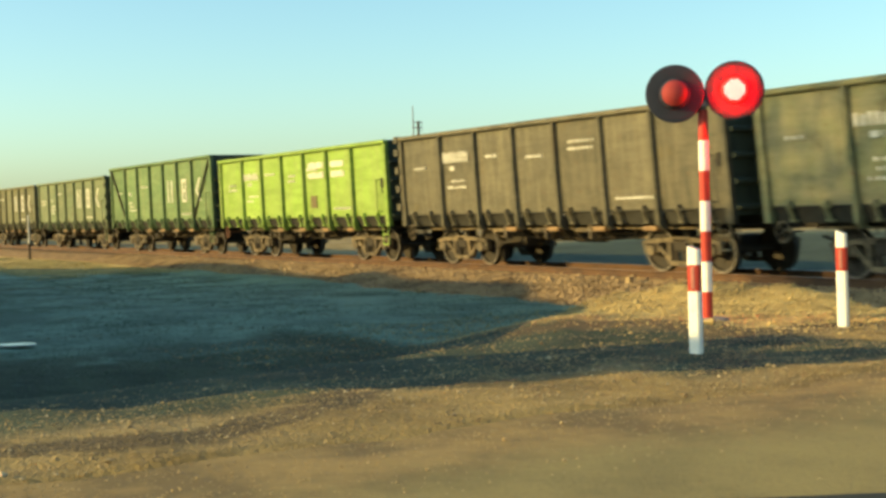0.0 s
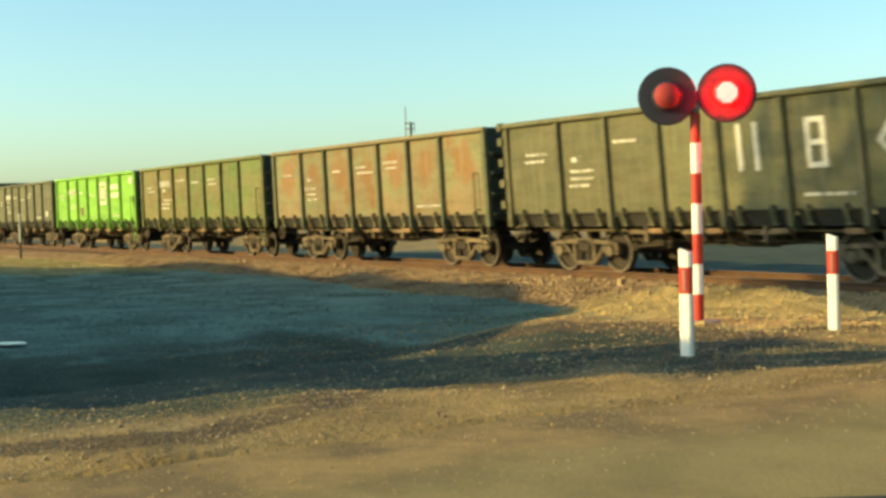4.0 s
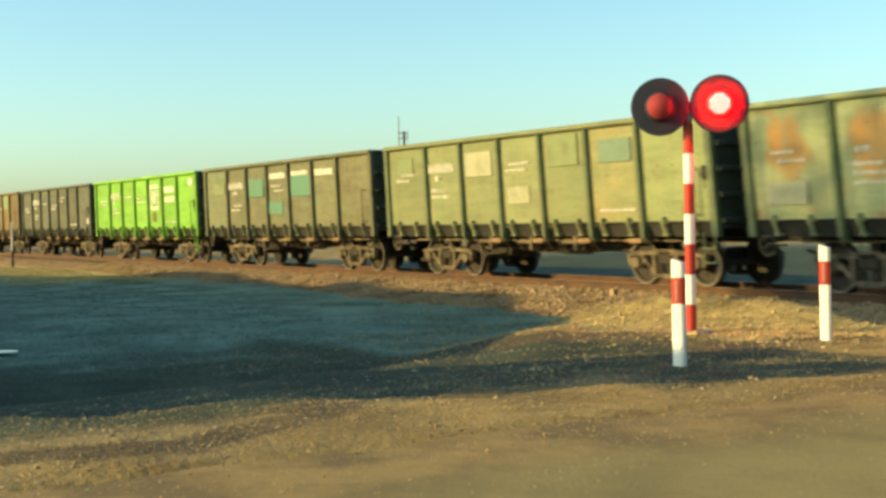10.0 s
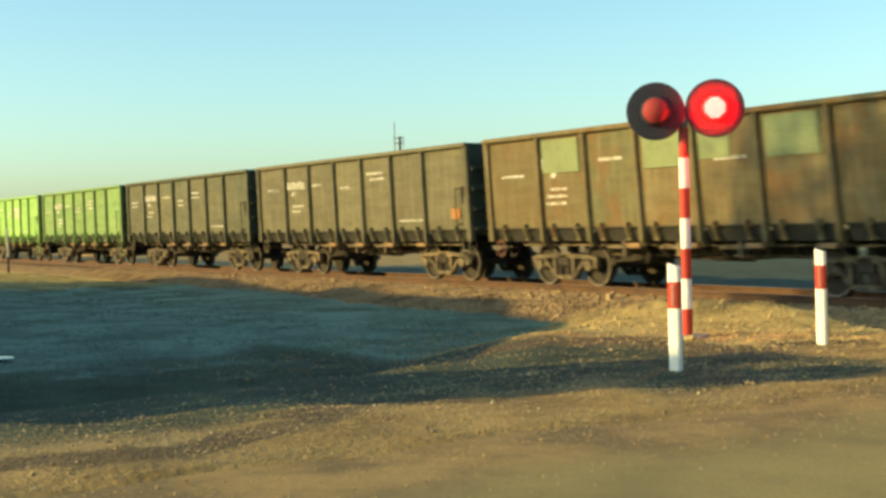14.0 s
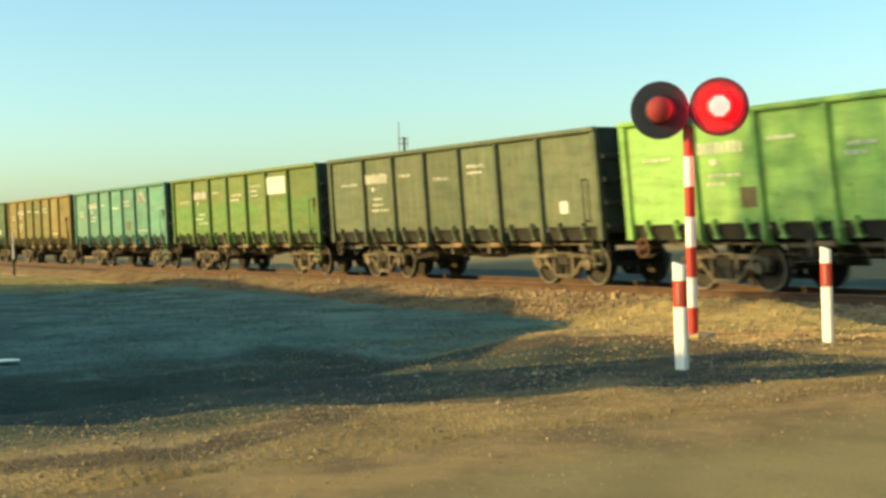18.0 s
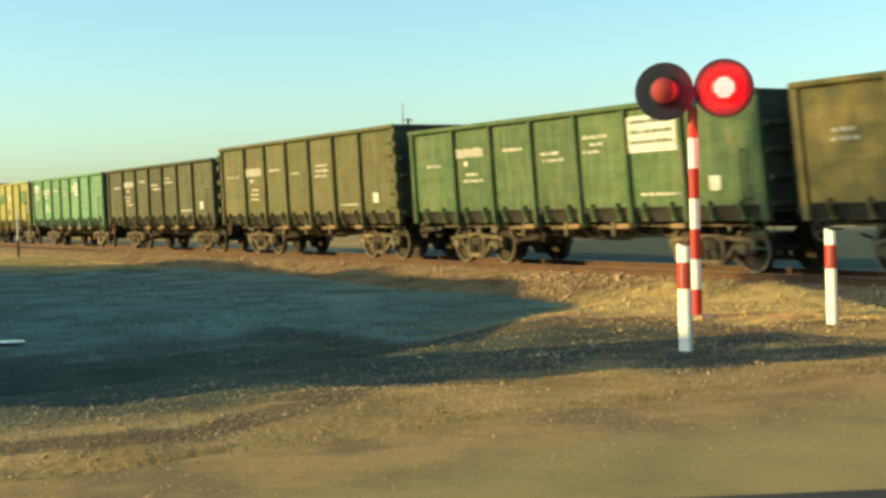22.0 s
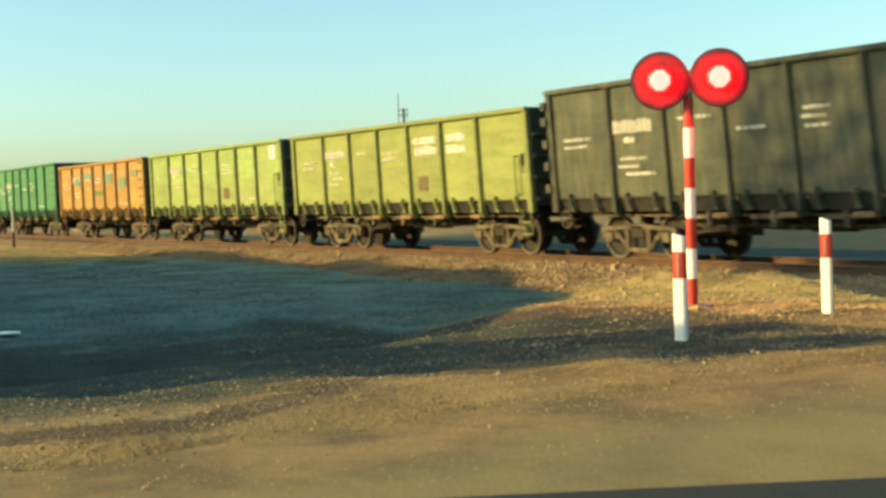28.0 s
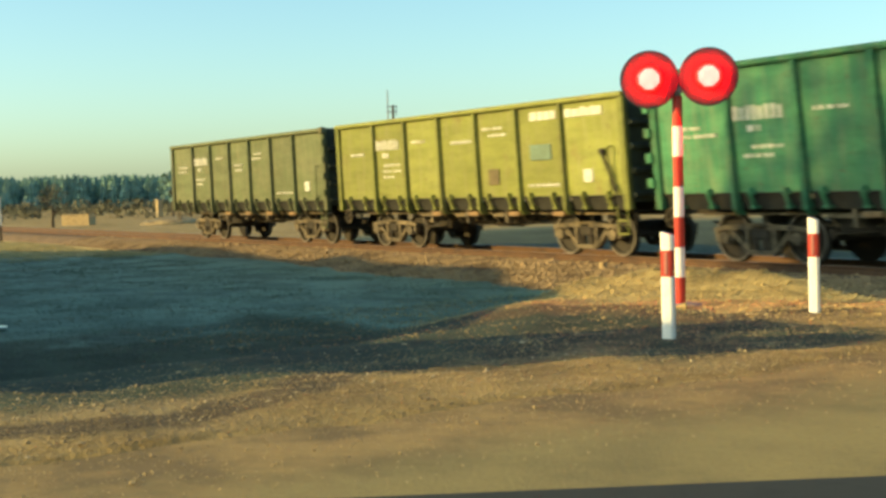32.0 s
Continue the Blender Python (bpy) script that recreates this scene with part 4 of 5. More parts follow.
        for r in range(rows_):
            c += line(rnd, left[i] + u, z - r * h * 1.5, w, h, 0.15)
        tagged(part("painted_sign", bars(c), root, label), kind="stuff")

    def framed(i, u, z, w, h):
        x = EDGES[i] + u
        plate(x, x + w, z, z + h, "white placard with faded lettering")
        c = []
        for r in range(3):
            c += line(rnd, x + 0.08, z + h - 0.16 - r * h * 0.28, w - 0.16, h * 0.13, 0.2)
        b = Build()
        for x0, x1, z0, z1 in c:
            b.box(x0, x1, FACE - 0.016, FACE + 0.02, z0, z1)
        tagged(part("placard_lettering", b.mesh("placard_lettering", FADED), root, "faded grey-green lettering"), kind="stuff")

    if k == 20:
        plate(left[5] - 0.12, left[5] + 1.36, 2.62, 3.18, "large white blank placard")
    if k == 23:
        framed(5, 0.08, 2.45, 1.5, 0.75)
    if k == 26:
        framed(0, 0.45, 2.75, 0.8, 0.4)
        framed(4, 0.9, 2.5, 0.7, 0.6)
    if k == 11:
        for i in (3, 4, 5):
            words(i, 0.05, 2.9, 1.2, 0.2)
    if k == 34:
        words(5, 0.4, 3.05, 1.0, 0.2)
        words(6, 0.0, 3.05, 1.3, 0.2)
        plate(left[5] + 0.35, left[5] + 1.15, 2.15, 2.5, "blue-green painted panel", BLUEPATCH, "painted_panel")
    if k in (30, 0):
        words(4, 0.2, 2.85, 1.1, 0.2, rows_=2)
        words(5, 0.1, 2.85, 0.9, 0.2, rows_=2)
    if k == 31:
        plate(EDGES[6] + 1.2, EDGES[6] + 1.7, 2.85, 3.3, "square cream placard")
    if k in (6, 12):
        plate(EDGES[6] + 1.3, EDGES[6] + 1.65, 2.95, 3.2, "small cream placard")
    if k in (13, 15):
        plate(EDGES[6] + 1.3, EDGES[6] + 1.7, 1.6, 1.85, "small cream placard" if k == 13 else "small orange placard", PLACARD if k == 13 else ORANGE)
    for i, u0, u1, z0, z1, m, label in PATCHES.get(k, ()):
        plate(EDGES[i] + u0, EDGES[i] + u1, z0, z1, label, m, "repair_patch")
    if k in (0, 6, 12, 18, 30, 31, 34, 21, 27):
        x = EDGES[2] - 0.55 if k == 18 else left[2 if k == 6 else 4] + 0.3
        plate(x, x + 0.45, 1.62, 2.0, "dull brown repair patch", PATCHBROWN, "repair_patch")
    if k in (24, 25, 29, 7, 19, 23, 34, 35):
        plate(left[6] + 0.55, left[6] + 0.85, 1.62, 1.9, "small cream placard")


WAGONS = {}
SPINS = []
for k in range(-2, 36):
    rnd = random.Random(100 + k)
    base, patch, rust, much = PAINT[k]
    dim = DIM.get(k, 1.0)
    def graded(c):
        """Puts a warm yellow-green colour grade into a paint, scaled by dim."""
        if c[0] > 1.1 * c[1]:
            return c[0] * 0.89 * dim, c[1] * 0.89 * dim, c[2] * 0.72 * dim
        if c[0] > 0.94 * c[1]:
            return c[0] * 0.84 * dim, c[1] * 0.91 * dim, c[2] * 0.74 * dim
        return c[0] * 0.93 * dim, c[1] * 1.02 * dim, c[2] * 0.80 * dim

    base, patch, rust = graded(base), graded(patch), graded(rust)
    blot, split = BLOT.get(k), SPLIT.get(k)
    blot, split = blot and graded(blot), split and (graded(split[0]), split[1])
    paint = painted("wagon_paint", base, patch, rust, much, blot, split)
    # paint at 0.82: the shade on the posts' sides put into its colour
    shaded_post_paint = painted("shaded_post_paint", *(tuple(0.82 * a for a in c) for c in ((graded(POSTS[k]),) * 2 if k in POSTS else (base, patch))), rust, much * 0.6)
    other = {i: painted("panel_paint", graded(c), patch, rust, much, blot, split) for i, c in PANELS.get(k, {}).items()}
    s = BODY[0.3 if k in TALL else 0.0]
    root = tagged(new("gondola_wagon"), HUE[k] + " open freight wagon with ribbed steel sides", "freight wagon", "goods train wagons")
    WAGONS[k] = root
    for i in range(7):
        x = 0.5 * (EDGES[i] + EDGES[i + 1])
        part("wall_sheet", s["sheets"][i], root, material=other.get(i, paint), at=pose(x, 0, 0))
        part("hatch", COMMON["end_hatch" if i in (0, 6) else "hatch"], root, at=pose(x, 0, 0))
        for u in (-0.45, 0.42):
            part("hatch_lock", COMMON["lock"], root, material=paint, at=pose(x + u, 0, 0))
    for i in range(1, 7):
        x = EDGES[i]
        part("post", s["post"], root, material=shaded_post_paint, at=pose(x, 0, 0))
        part("cross_beam", COMMON["beam"], root, at=pose(x, 0, 0))
        if 2 < i < 7:
            part("hatch_spring_box", COMMON["box"], root, "dusty ochre steel box", at=pose(x - 0.35, 0, 0))
    for x in (-HALF + 0.08, HALF - 0.08):
        part("corner_post", s["corner"], root, material=shaded_post_paint, at=pose(x, 0, 0))
    part("top_rail", s["rail"], root, material=paint)
    part("far_wall", s["far"], root, material=paint)
    for x, turn in ((HALF - 0.02, 0), (-HALF + 0.02, 180)):
        end = part("end_wall", s["end"], root, "grime-darkened steel end", END_SHADE, at=pose(x, 0, 0, 0, 0, turn))
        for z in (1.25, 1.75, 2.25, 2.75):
            part("end_rib", s["rib"], end, material=END_SHADE, at=pose(0, 0, z))
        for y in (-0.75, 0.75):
            part("end_post", s["endpost"], end, material=END_SHADE, at=pose(0, y, 0))
    part("floor_plate", COMMON["floor"], root)
    part("centre_sill", COMMON["sill"], root)
    part("brake_cylinder", COMMON["cyl"], root)
    part("air_reservoir", COMMON["tank"], root)
    part("brake_rod", COMMON["rod"], root)
    part("side_truss", COMMON["truss"], root)
    for x in (-1.72, 0.0, 1.72):
        part("hatch_torsion_bar", COMMON["torsion"], root, at=pose(x, 0, 0))
    part("coupler", COMMON["coupler"], root)
    part("coupler", COMMON["coupler"], root, at=pose(0, 0, 0, 0, 0, 180))
    red = k in (0, 7, 14, 18, 25, 32)
    part("brake_handwheel", COMMON["handwheel"], root, "rust-red brake handwheel" if red else "dark iron brake handwheel", None if red else IRON, pose(-HALF + 0.35, -1.45, 0.86))
    if k in (24, 2, 35):
        for z in (1.45, 1.95, 2.45, 2.95, 3.3):
            part("corner_bracket", COMMON["bracket"], root, material=paint, at=pose(HALF, 0, z))
    if k in (-1, 33, 3, 24, 29):
        for z in (1.45, 1.95, 2.45, 2.95, 3.3):
            part("corner_bracket", COMMON["bracket"], root, material=paint, at=pose(-HALF, 0, z))
    if k in (24, 7, 32, 33):
        for z in (1.5, 1.85, 2.2, 2.55, 2.9, 3.25):
            part("ladder_rung", COMMON["rung"], root, material=BLACKIRON if k in (32, 33) else shaded_post_paint, at=pose(HALF - 0.35, 0, z))
    else:
        part("grab_iron", COMMON["grab"], root, material=shaded_post_paint, at=pose(HALF - 0.5, 0, 0))
    if k == 1:
        for x0, x1 in ((-HALF + 0.12, -HALF + END - 0.08), (HALF - 0.12, HALF - END + 0.08)):
            b = Build().tube((x0, -1.52, 3.70), (x1, -1.52, 1.42), 0.045, 6)
            part("diagonal_brace", b.mesh("diagonal_brace", BLACKIRON), root, "dark diagonal brace")
    if k in (-1, 0, 6, 10, 12, 13, 15, 16, 18, 20, 21, 30, 31):
        part("end_latch", COMMON["latch"], root, "dark steel latch", at=pose(HALF - 0.22, 0, 0))
    if k in (34, 8, 22, 27):
        b = Build().tube((0, -1.56, 1.35), (-0.42, -1.56, 2.25), 0.035, 6).box(-0.5, -0.36, -1.58, -1.48, 2.2, 2.32, 0.01)
        part("door_lever", b.mesh("door_lever", BLACKIRON), root, "dark slanting steel lever", at=pose(HALF - 0.35, 0, 0))
    part("foot_step", COMMON["step"], root, material=paint, at=pose(HALF - 0.28, 0, 0))
    lettering(k, root, rnd)
    for px in PIVOTS:
        bog = part("bogie", COMMON["bolster"], root, "dusty cast-iron two-axle bogie", at=pose(px, 0, 0))
        for side in (0, 180):
            part("side_frame", COMMON["frame"], bog, at=pose(0, 0, 0, 0, 0, side))
            part("spring_set", COMMON["spring"], bog, at=pose(0, 0, 0, 0, 0, side))
            for ax in AXLES:
                part("axle_box", COMMON["axlebox"], bog, at=pose(ax, 0, 0, 0, 0, side))
        for ax in AXLES:
            w = part("wheelset", COMMON["wheelset"], bog, at=pose(ax, 0, RADIUS))
            SPINS.append((k, w, ax))
        for ax in AXLES:
            part("tyre_face", COMMON["tread"], bog, "bright worn wheel rim", at=pose(ax, 0, RADIUS))

# ---- signal and posts at the crossing ----
SIG = Vector((-11.54, -9.61, 0.10))
FACING = math.degrees(math.atan2(EYE.x - SIG.x, -(EYE.y - SIG.y)))  # turned towards the road
sig = tagged(new("crossing_signal"), "red and white banded post with two round red flashing lamps", "crossing signal")
sig.matrix_world = Matrix.Translation(SIG) @ pose(0, 0, 0, 0, 0, FACING)
BAND = 0.357
for i in range(7):
    m = RED if i % 2 == 0 else POSTWHITE
    b = Build().lathe([(BAND * i, 0.055), (BAND * i + 0.004, 0.06), (BAND * (i + 1) - 0.004, 0.06), (BAND * (i + 1), 0.055)], 20, axis="z")
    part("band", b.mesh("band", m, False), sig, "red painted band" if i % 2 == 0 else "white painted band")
b = Build().lathe([(2.5, 0.045), (2.74, 0.045), (2.75, 0.03)], 14, axis="z").box(-0.06, 0.06, -0.075, 0.06, 2.53, 2.62, 0.01)
b.tube((-0.36, 0.02, 2.70), (0.36, 0.02, 2.72), 0.028, 8).box(-0.05, 0.05, -0.06, 0.05, 2.66, 2.74, 0.01)
part("bracket", b.mesh("bracket", GREYSTEEL), sig, "grey steel clamp and cross arm")
part("base", Build().lathe([(-0.25, 0.26), (0.03, 0.26), (0.05, 0.22)], 18, axis="z").mesh("base", CONCRETE), sig, "low concrete footing")
LID = []
for name, x, z in (("left", -0.318, 2.695), ("right", 0.366, 2.705)):
    b = Build().lathe([(0.05, 0.155), (0.0, 0.160), (-0.008, 0.20), (-0.004, 0.30), (0.0, 0.33), (0.01, 0.342), (0.02, 0.342), (0.03, 0.16)], 48, (x, -0.12, z))
    lamp = part("lamp", b.mesh("lamp", BOARD, False), sig, "round black lamp board")
    lamp.data.polygons[-1].use_smooth = False
    part("housing", Build().lathe([(0.03, 0.20), (0.28, 0.20), (0.33, 0.12)], 28, (x, -0.12, z)).mesh("housing", BOARD), lamp, "black lamp housing")
    # visor: a short arc over the lens
    arc = [math.pi * (0.15 + 0.07 * i) for i in range(11)]
    ring = [(x + 0.178 * math.cos(a), z + 0.178 * math.sin(a)) for a in arc] + [(x + 0.186 * math.cos(a), z + 0.186 * math.sin(a)) for a in arc[::-1]]
    b = Build().prism(ring, -0.146, -0.125)
    part("visor", b.mesh("visor", BOARD), lamp)
    n = 8
    c = 0.01
    dome = [(-0.155 * math.cos(i * 0.19), 0.155 * math.sin(i * 0.19)) for i in range(n + 1)]
    dome[0] = (-0.155, 0.002)
    # added emitting ring: floods the board with red in place of lens bloom
    part("lens_rim", Build().lathe([(-0.068 + 0.006 * math.sin(i * 0.785), 0.1426 + 0.006 * math.cos(i * 0.785)) for i in range(8)], 40, (x, -0.12 + c, z), ends=False).mesh("lens_rim", BLOOM_GLOW, True), lamp, "glowing red rim of the lens")
    part("lens", Build().lathe(dome, 32, (x, -0.12 + c, z)).mesh("lens", LEDRED, True), lamp, "glowing red lens")
    # added shell: blocks the ring's spill forwards and glows red itself
    turn = [math.radians(23.0 + 2.2 * i) for i in range(9)]
    shell = [(-0.1725 * math.sin(a), 0.1725 * math.cos(a)) for a in turn] + [(-0.1695 * math.sin(a), 0.1695 * math.cos(a)) for a in turn[::-1]]
    part("lens_surround", Build().lathe(shell, 40, (x, -0.12 + c, z), ends=False).mesh("lens_surround", SHIELD_GLOW, True), lamp, "glowing red surround of the lens")
    b = Build()
    for i in range(-5, 6):
        for j in range(-5, 6):
            u, w = i * 0.0215, j * 0.0215
            if u * u + w * w < 0.118 ** 2:
                y = -math.sqrt(0.157 ** 2 - u * u - w * w)
                b.box(x + u - 0.008, x + u + 0.008, -0.12 + c + y - 0.004, -0.12 + c + y + 0.01, z + w - 0.008, z + w + 0.008)
    part("led_dots", b.mesh("led_dots", LEDDOT), lamp, "grid of bright light points")
    # added cap: swings over the glowing lens so that the lamp seems to blink
    cap = [(-0.185 * math.cos(i * 0.135), max(0.002, 0.185 * math.sin(i * 0.135))) for i in range(12)]
    inner = [(-0.179 * math.cos(i * 0.135), max(0.002, 0.179 * math.sin(i * 0.135))) for i in range(11, -1, -1)]
    lid = part("shutter", Build().lathe(cap + inner, 32).mesh("shutter", SHUT, True), lamp, "dark smoked red flasher shutter")
    lid.data.materials.append(BOARD)
    for face in lid.data.polygons:
        face.material_index = int(face.center.y > -0.101)
    lid.location = (x, -0.12 + c, z)
    LID.append((name, lid, Vector((x, -0.12 + c, z))))


def guide_post(x, y, z, h, turn, lean, label):
    root = tagged(new("guide_post"), label, "guide post", "roadside guide posts")
    root.matrix_world = pose(x, y, z, lean, 0, turn)
    w, d = 0.054, 0.035

    def block(name, z0, z1, m, lab, slope=0.0, ww=w, dd=d):
        ring = [(-ww, -dd), (-ww + 0.02, -dd - 0.012), (ww - 0.02, -dd - 0.012), (ww, -dd), (ww, dd), (-ww, dd)]
        v = [(a, b, z0) for a, b in ring] + [(a, b, z1 - slope * (a + ww) / (2 * ww)) for a, b in ring]
        f = [(5, 4, 3, 2, 1, 0), (6, 7, 8, 9, 10, 11)] + [(i, (i + 1) % 6, (i + 1) % 6 + 6, i + 6) for i in range(6)]
        part(name, Build().add(v, f).mesh(name, m), root, lab)

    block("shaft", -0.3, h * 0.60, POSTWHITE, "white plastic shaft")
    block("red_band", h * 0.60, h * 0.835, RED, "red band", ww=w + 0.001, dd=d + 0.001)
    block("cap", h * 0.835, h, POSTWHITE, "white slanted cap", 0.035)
    part("reflector", Build().box(-0.018, 0.018, -d - 0.022, -d - 0.008, h * 0.62, h * 0.815, 0.003).mesh("reflector", REFLECT), root, "faded red upright reflector strip")
    return root


guide_post(-9.07, -12.07, 0.08, 1.04, 26, 0.0, "white roadside guide post with a red band and scuffed foot")
guide_post(-9.93, -9.12, 0.06, 1.10, 26, 1.0, "white roadside guide post with a red band, leaning slightly")

# small concrete marker in the ballast and a thin post by the far track
tagged(new("track_marker", Build().box(-0.07, 0.07, -0.06, 0.06, -0.35, 0.02, 0.015).mesh("track_marker", WOOD)), "short ochre wooden marker stub in the ballast", "track marker").location = (-21.1, -2.84, -0.02)
far_post = tagged(new("line_post"), "thin white post with a dark lower half beside the rails", "line post")
far_post.location = (-67.8, -3.2, -0.35)
part("lower_shaft", Build().tube((0, 0, -0.1), (0, 0, 0.75), 0.06, 8).mesh("lower_shaft", BLACKIRON), far_post, "dark lower shaft")
part("upper_shaft", Build().tube((0, 0, 0.75), (0, 0, 2.2), 0.06, 8, 0.045).mesh("upper_shaft", WHITE), far_post, "white upper shaft")

# things beyond the track


def at_bearing(yaw, dist, z=-0.7):
    a = radians(yaw)
    return Vector((EYE.x - math.sin(a) * dist, EYE.y + math.cos(a) * dist, z))


hut = tagged(new("board_crate"), "low weathered wooden crate with upright boards in the field", "crate")
hut.matrix_world = Matrix.Translation(at_bearing(72.65, 128.0, -1.2)) @ Matrix.Diagonal((1.38, 1.38, 1.38, 1)) @ pose(0, 0, 0, 0, 0, 40)
for i in range(9):
    part("board", Build().box(-1.05 + i * 0.235, -0.83 + i * 0.235, -0.45, -0.41, 0, 1.02 + random.uniform(-0.04, 0.04), 0.008).mesh("board", WOOD), hut)
part("box", Build().box(-1.05, 1.05, -0.40, 0.45, 0, 0.98, 0.01).mesh("box", WOOD), hut)
part("lid", Build().box(-1.10, 1.10, -0.48, 0.50, 1.04, 1.09, 0.01).mesh("lid", WOOD), hut)
mound = Build()
mound.lathe([(0.0, 3.2), (0.35, 2.4), (0.62, 1.3), (0.72, 0.2)], 18, axis="z")
mo = tagged(new("rubble_mound", mound.mesh("rubble_mound", PEBBLE, True)), "low heap of pale rubble in the field", "mound")
mo.location = at_bearing(68.75, 120.0, -0.75)
pil = tagged(new("brick_pillar"), "lone orange brick pillar on a rubble heap", "pillar")
pil.location = at_bearing(69.32, 120.0, -0.05)
part("shaft", Build().box(-0.24, 0.24, -0.24, 0.24, 0, 1.5, 0.02).mesh("shaft", WOOD), pil)
part("cap", Build().box(-0.29, 0.29, -0.29, 0.29, 1.5, 1.6, 0.02).mesh("cap", CONCRETE), pil)

mast = tagged(new("antenna_mast"), "pair of thin poles with small cross arms and fittings", "mast")
mast.matrix_world = Matrix.Translation(at_bearing(59.42, 130.0, -0.7)) @ pose(0, 0, 0, 0, 0, 58)
part("tall_pole", Build().tube((0, 0, 0), (0, 0, 12.4), 0.11, 8, 0.05).mesh("tall_pole", GREYSTEEL), mast, "tall thin pole")
part("short_pole", Build().tube((0.5, 0, 0), (0.5, 0, 10.9), 0.16, 8, 0.12).mesh("short_pole", BARK), mast, "shorter wooden pole")
for z in (9.2, 10.2, 10.7):
    part("cross_arm", Build().box(-0.1, 0.9, -0.06, 0.06, z, z + 0.1).mesh("cross_arm", GREYSTEEL), mast)
part("aerial", Build().tube((0.85, 0, 9.8), (0.85, 0, 10.9), 0.03, 6).mesh("aerial", GREYSTEEL), mast)
part("switch_box", Build().box(0.1, 0.4, -0.15, 0.15, 8.6, 9.3, 0.02).mesh("switch_box", GREYSTEEL), mast)


def conifer(b, x, y, z, h, r, rnd):
    """A tree of ragged, drooping whorls."""
    b.tube((x, y, z), (x, y, z + h * 0.9), 0.16, 5, 0.04)
    for i in range(9):
        u = i / 9
        zz, rr = z + h * (0.12 + 0.80 * u), r * (1.03 - u) ** 0.6 * rnd.uniform(0.8, 1.15)
        n = 7
        v = [(x, y, zz + h * 0.16)]
        for j in range(n * 2):
            a = math.pi * j / n + rnd.uniform(-0.2, 0.2)
            q = rr * (rnd.uniform(0.85, 1.2) if j % 2 else rnd.uniform(0.4, 0.65))
            v.append((x + q * math.cos(a), y + q * math.sin(a), zz - rnd.uniform(0, 0.06) * h))
        b.add(v, [(0, j + 1, (j + 1) % (2 * n) + 1) for j in range(2 * n)])


def crown(b, x, y, z, r, rnd, n=60, flat=0.8, tuft=1.0):
    """A loose crown of small leaf clumps."""
    for i in range(n):
        a, e, q = rnd.uniform(0, 6.283), rnd.uniform(-0.6, 1.5), r * rnd.uniform(0.35, 1.0)
        p = Vector((x + q * math.cos(a) * math.cos(e), y + q * math.sin(a) * math.cos(e), z + flat * q * math.sin(e)))
        s = tuft * r * rnd.uniform(0.10, 0.22)
        v = [p + Vector((rnd.uniform(-1, 1), rnd.uniform(-1, 1), rnd.uniform(-1, 1))).normalized() * s for _ in range(5)]
        b.add(v, [(0, 1, 2), (0, 2, 3), (0, 3, 4), (1, 2, 4), (1, 3, 4)])


rnd = random.Random(4)
b = Build()
for i in range(4200):
    yaw, dist = rnd.uniform(38, 94), rnd.uniform(330, 430)
    p = at_bearing(yaw, dist, -0.8)
    conifer(b, p.x, p.y, p.z, rnd.uniform(8.6, 9.2), rnd.uniform(1.5, 2.4), rnd)
tagged(new("far_forest", raw_mesh("far_forest", b.v, b.f, LEAF)), "hazy dark green pine forest along the horizon", "forest", kind="stuff")
b = Build()
for i in range(190):
    yaw, dist = rnd.uniform(55, 84), rnd.uniform(150, 230)
    p = at_bearing(yaw, dist, -0.6)
    crown(b, p.x, p.y, p.z + 0.7, rnd.uniform(0.9, 2.0), rnd, 40, 0.8)
tagged(new("shrub_belt", raw_mesh("shrub_belt", b.v, b.f, SHRUB)), "belt of bare brown shrubs before the forest", "shrubs", kind="stuff")


def tree(yaw, dist, h, r, label, m, n=170, tuft=1.0):
    root = tagged(new("tree"), label, "tree")
    root.location = at_bearing(yaw, dist, -0.75)
    t = Build().tube((0, 0, 0), (0.1, 0, h * 0.45), 0.16, 7, 0.1)
    for i in range(7):
        a = i * 0.9
        t.tube((0.1, 0, h * (0.25 + 0.04 * i)), (r * 0.7 * math.cos(a), r * 0.7 * math.sin(a), h * (0.5 + 0.06 * i)), 0.06, 5, 0.02)
    part("trunk", t.mesh("trunk", BARK), root)
    c = Build()
    crown(c, 0, 0, h * 0.55, r, rnd, n, 1.25, tuft)
    part("crown", c.mesh("crown", m), root)


tree(68.75, 150.0, 5.9, 1.8, "small dark bushy tree at the field edge", LEAF)
tree(73.7, 120.0, 3.6, 1.6, "small bare reddish-brown tree in the field", SHRUB, 420, 0.38)

# an unseen wall, added and cut so that its shadow lies over the hollow
YC = -23.5
caster = tagged(new("farm_building"), "long plain plastered farm building with stepped roofs", "building")
SHADOW_EDGE = [(-12.66, 0.5), (-12.66, 3.95), (-12.85, 4.14), (-13.42, 4.2), (-13.48, 3.86), (-14.08, 3.84), (-14.14, 4.26), (-14.5, 4.25), (-15.0, 4.15), (-15.03, 3.6), (-14.92, 3.22), (-14.85, 3.06), (-15.2, 3.02), (-15.8, 3.12), (-16.5, 3.36), (-17.9, 3.77), (-18.8, 4.04), (-20.6, 4.48), (-22.2, 4.83)]
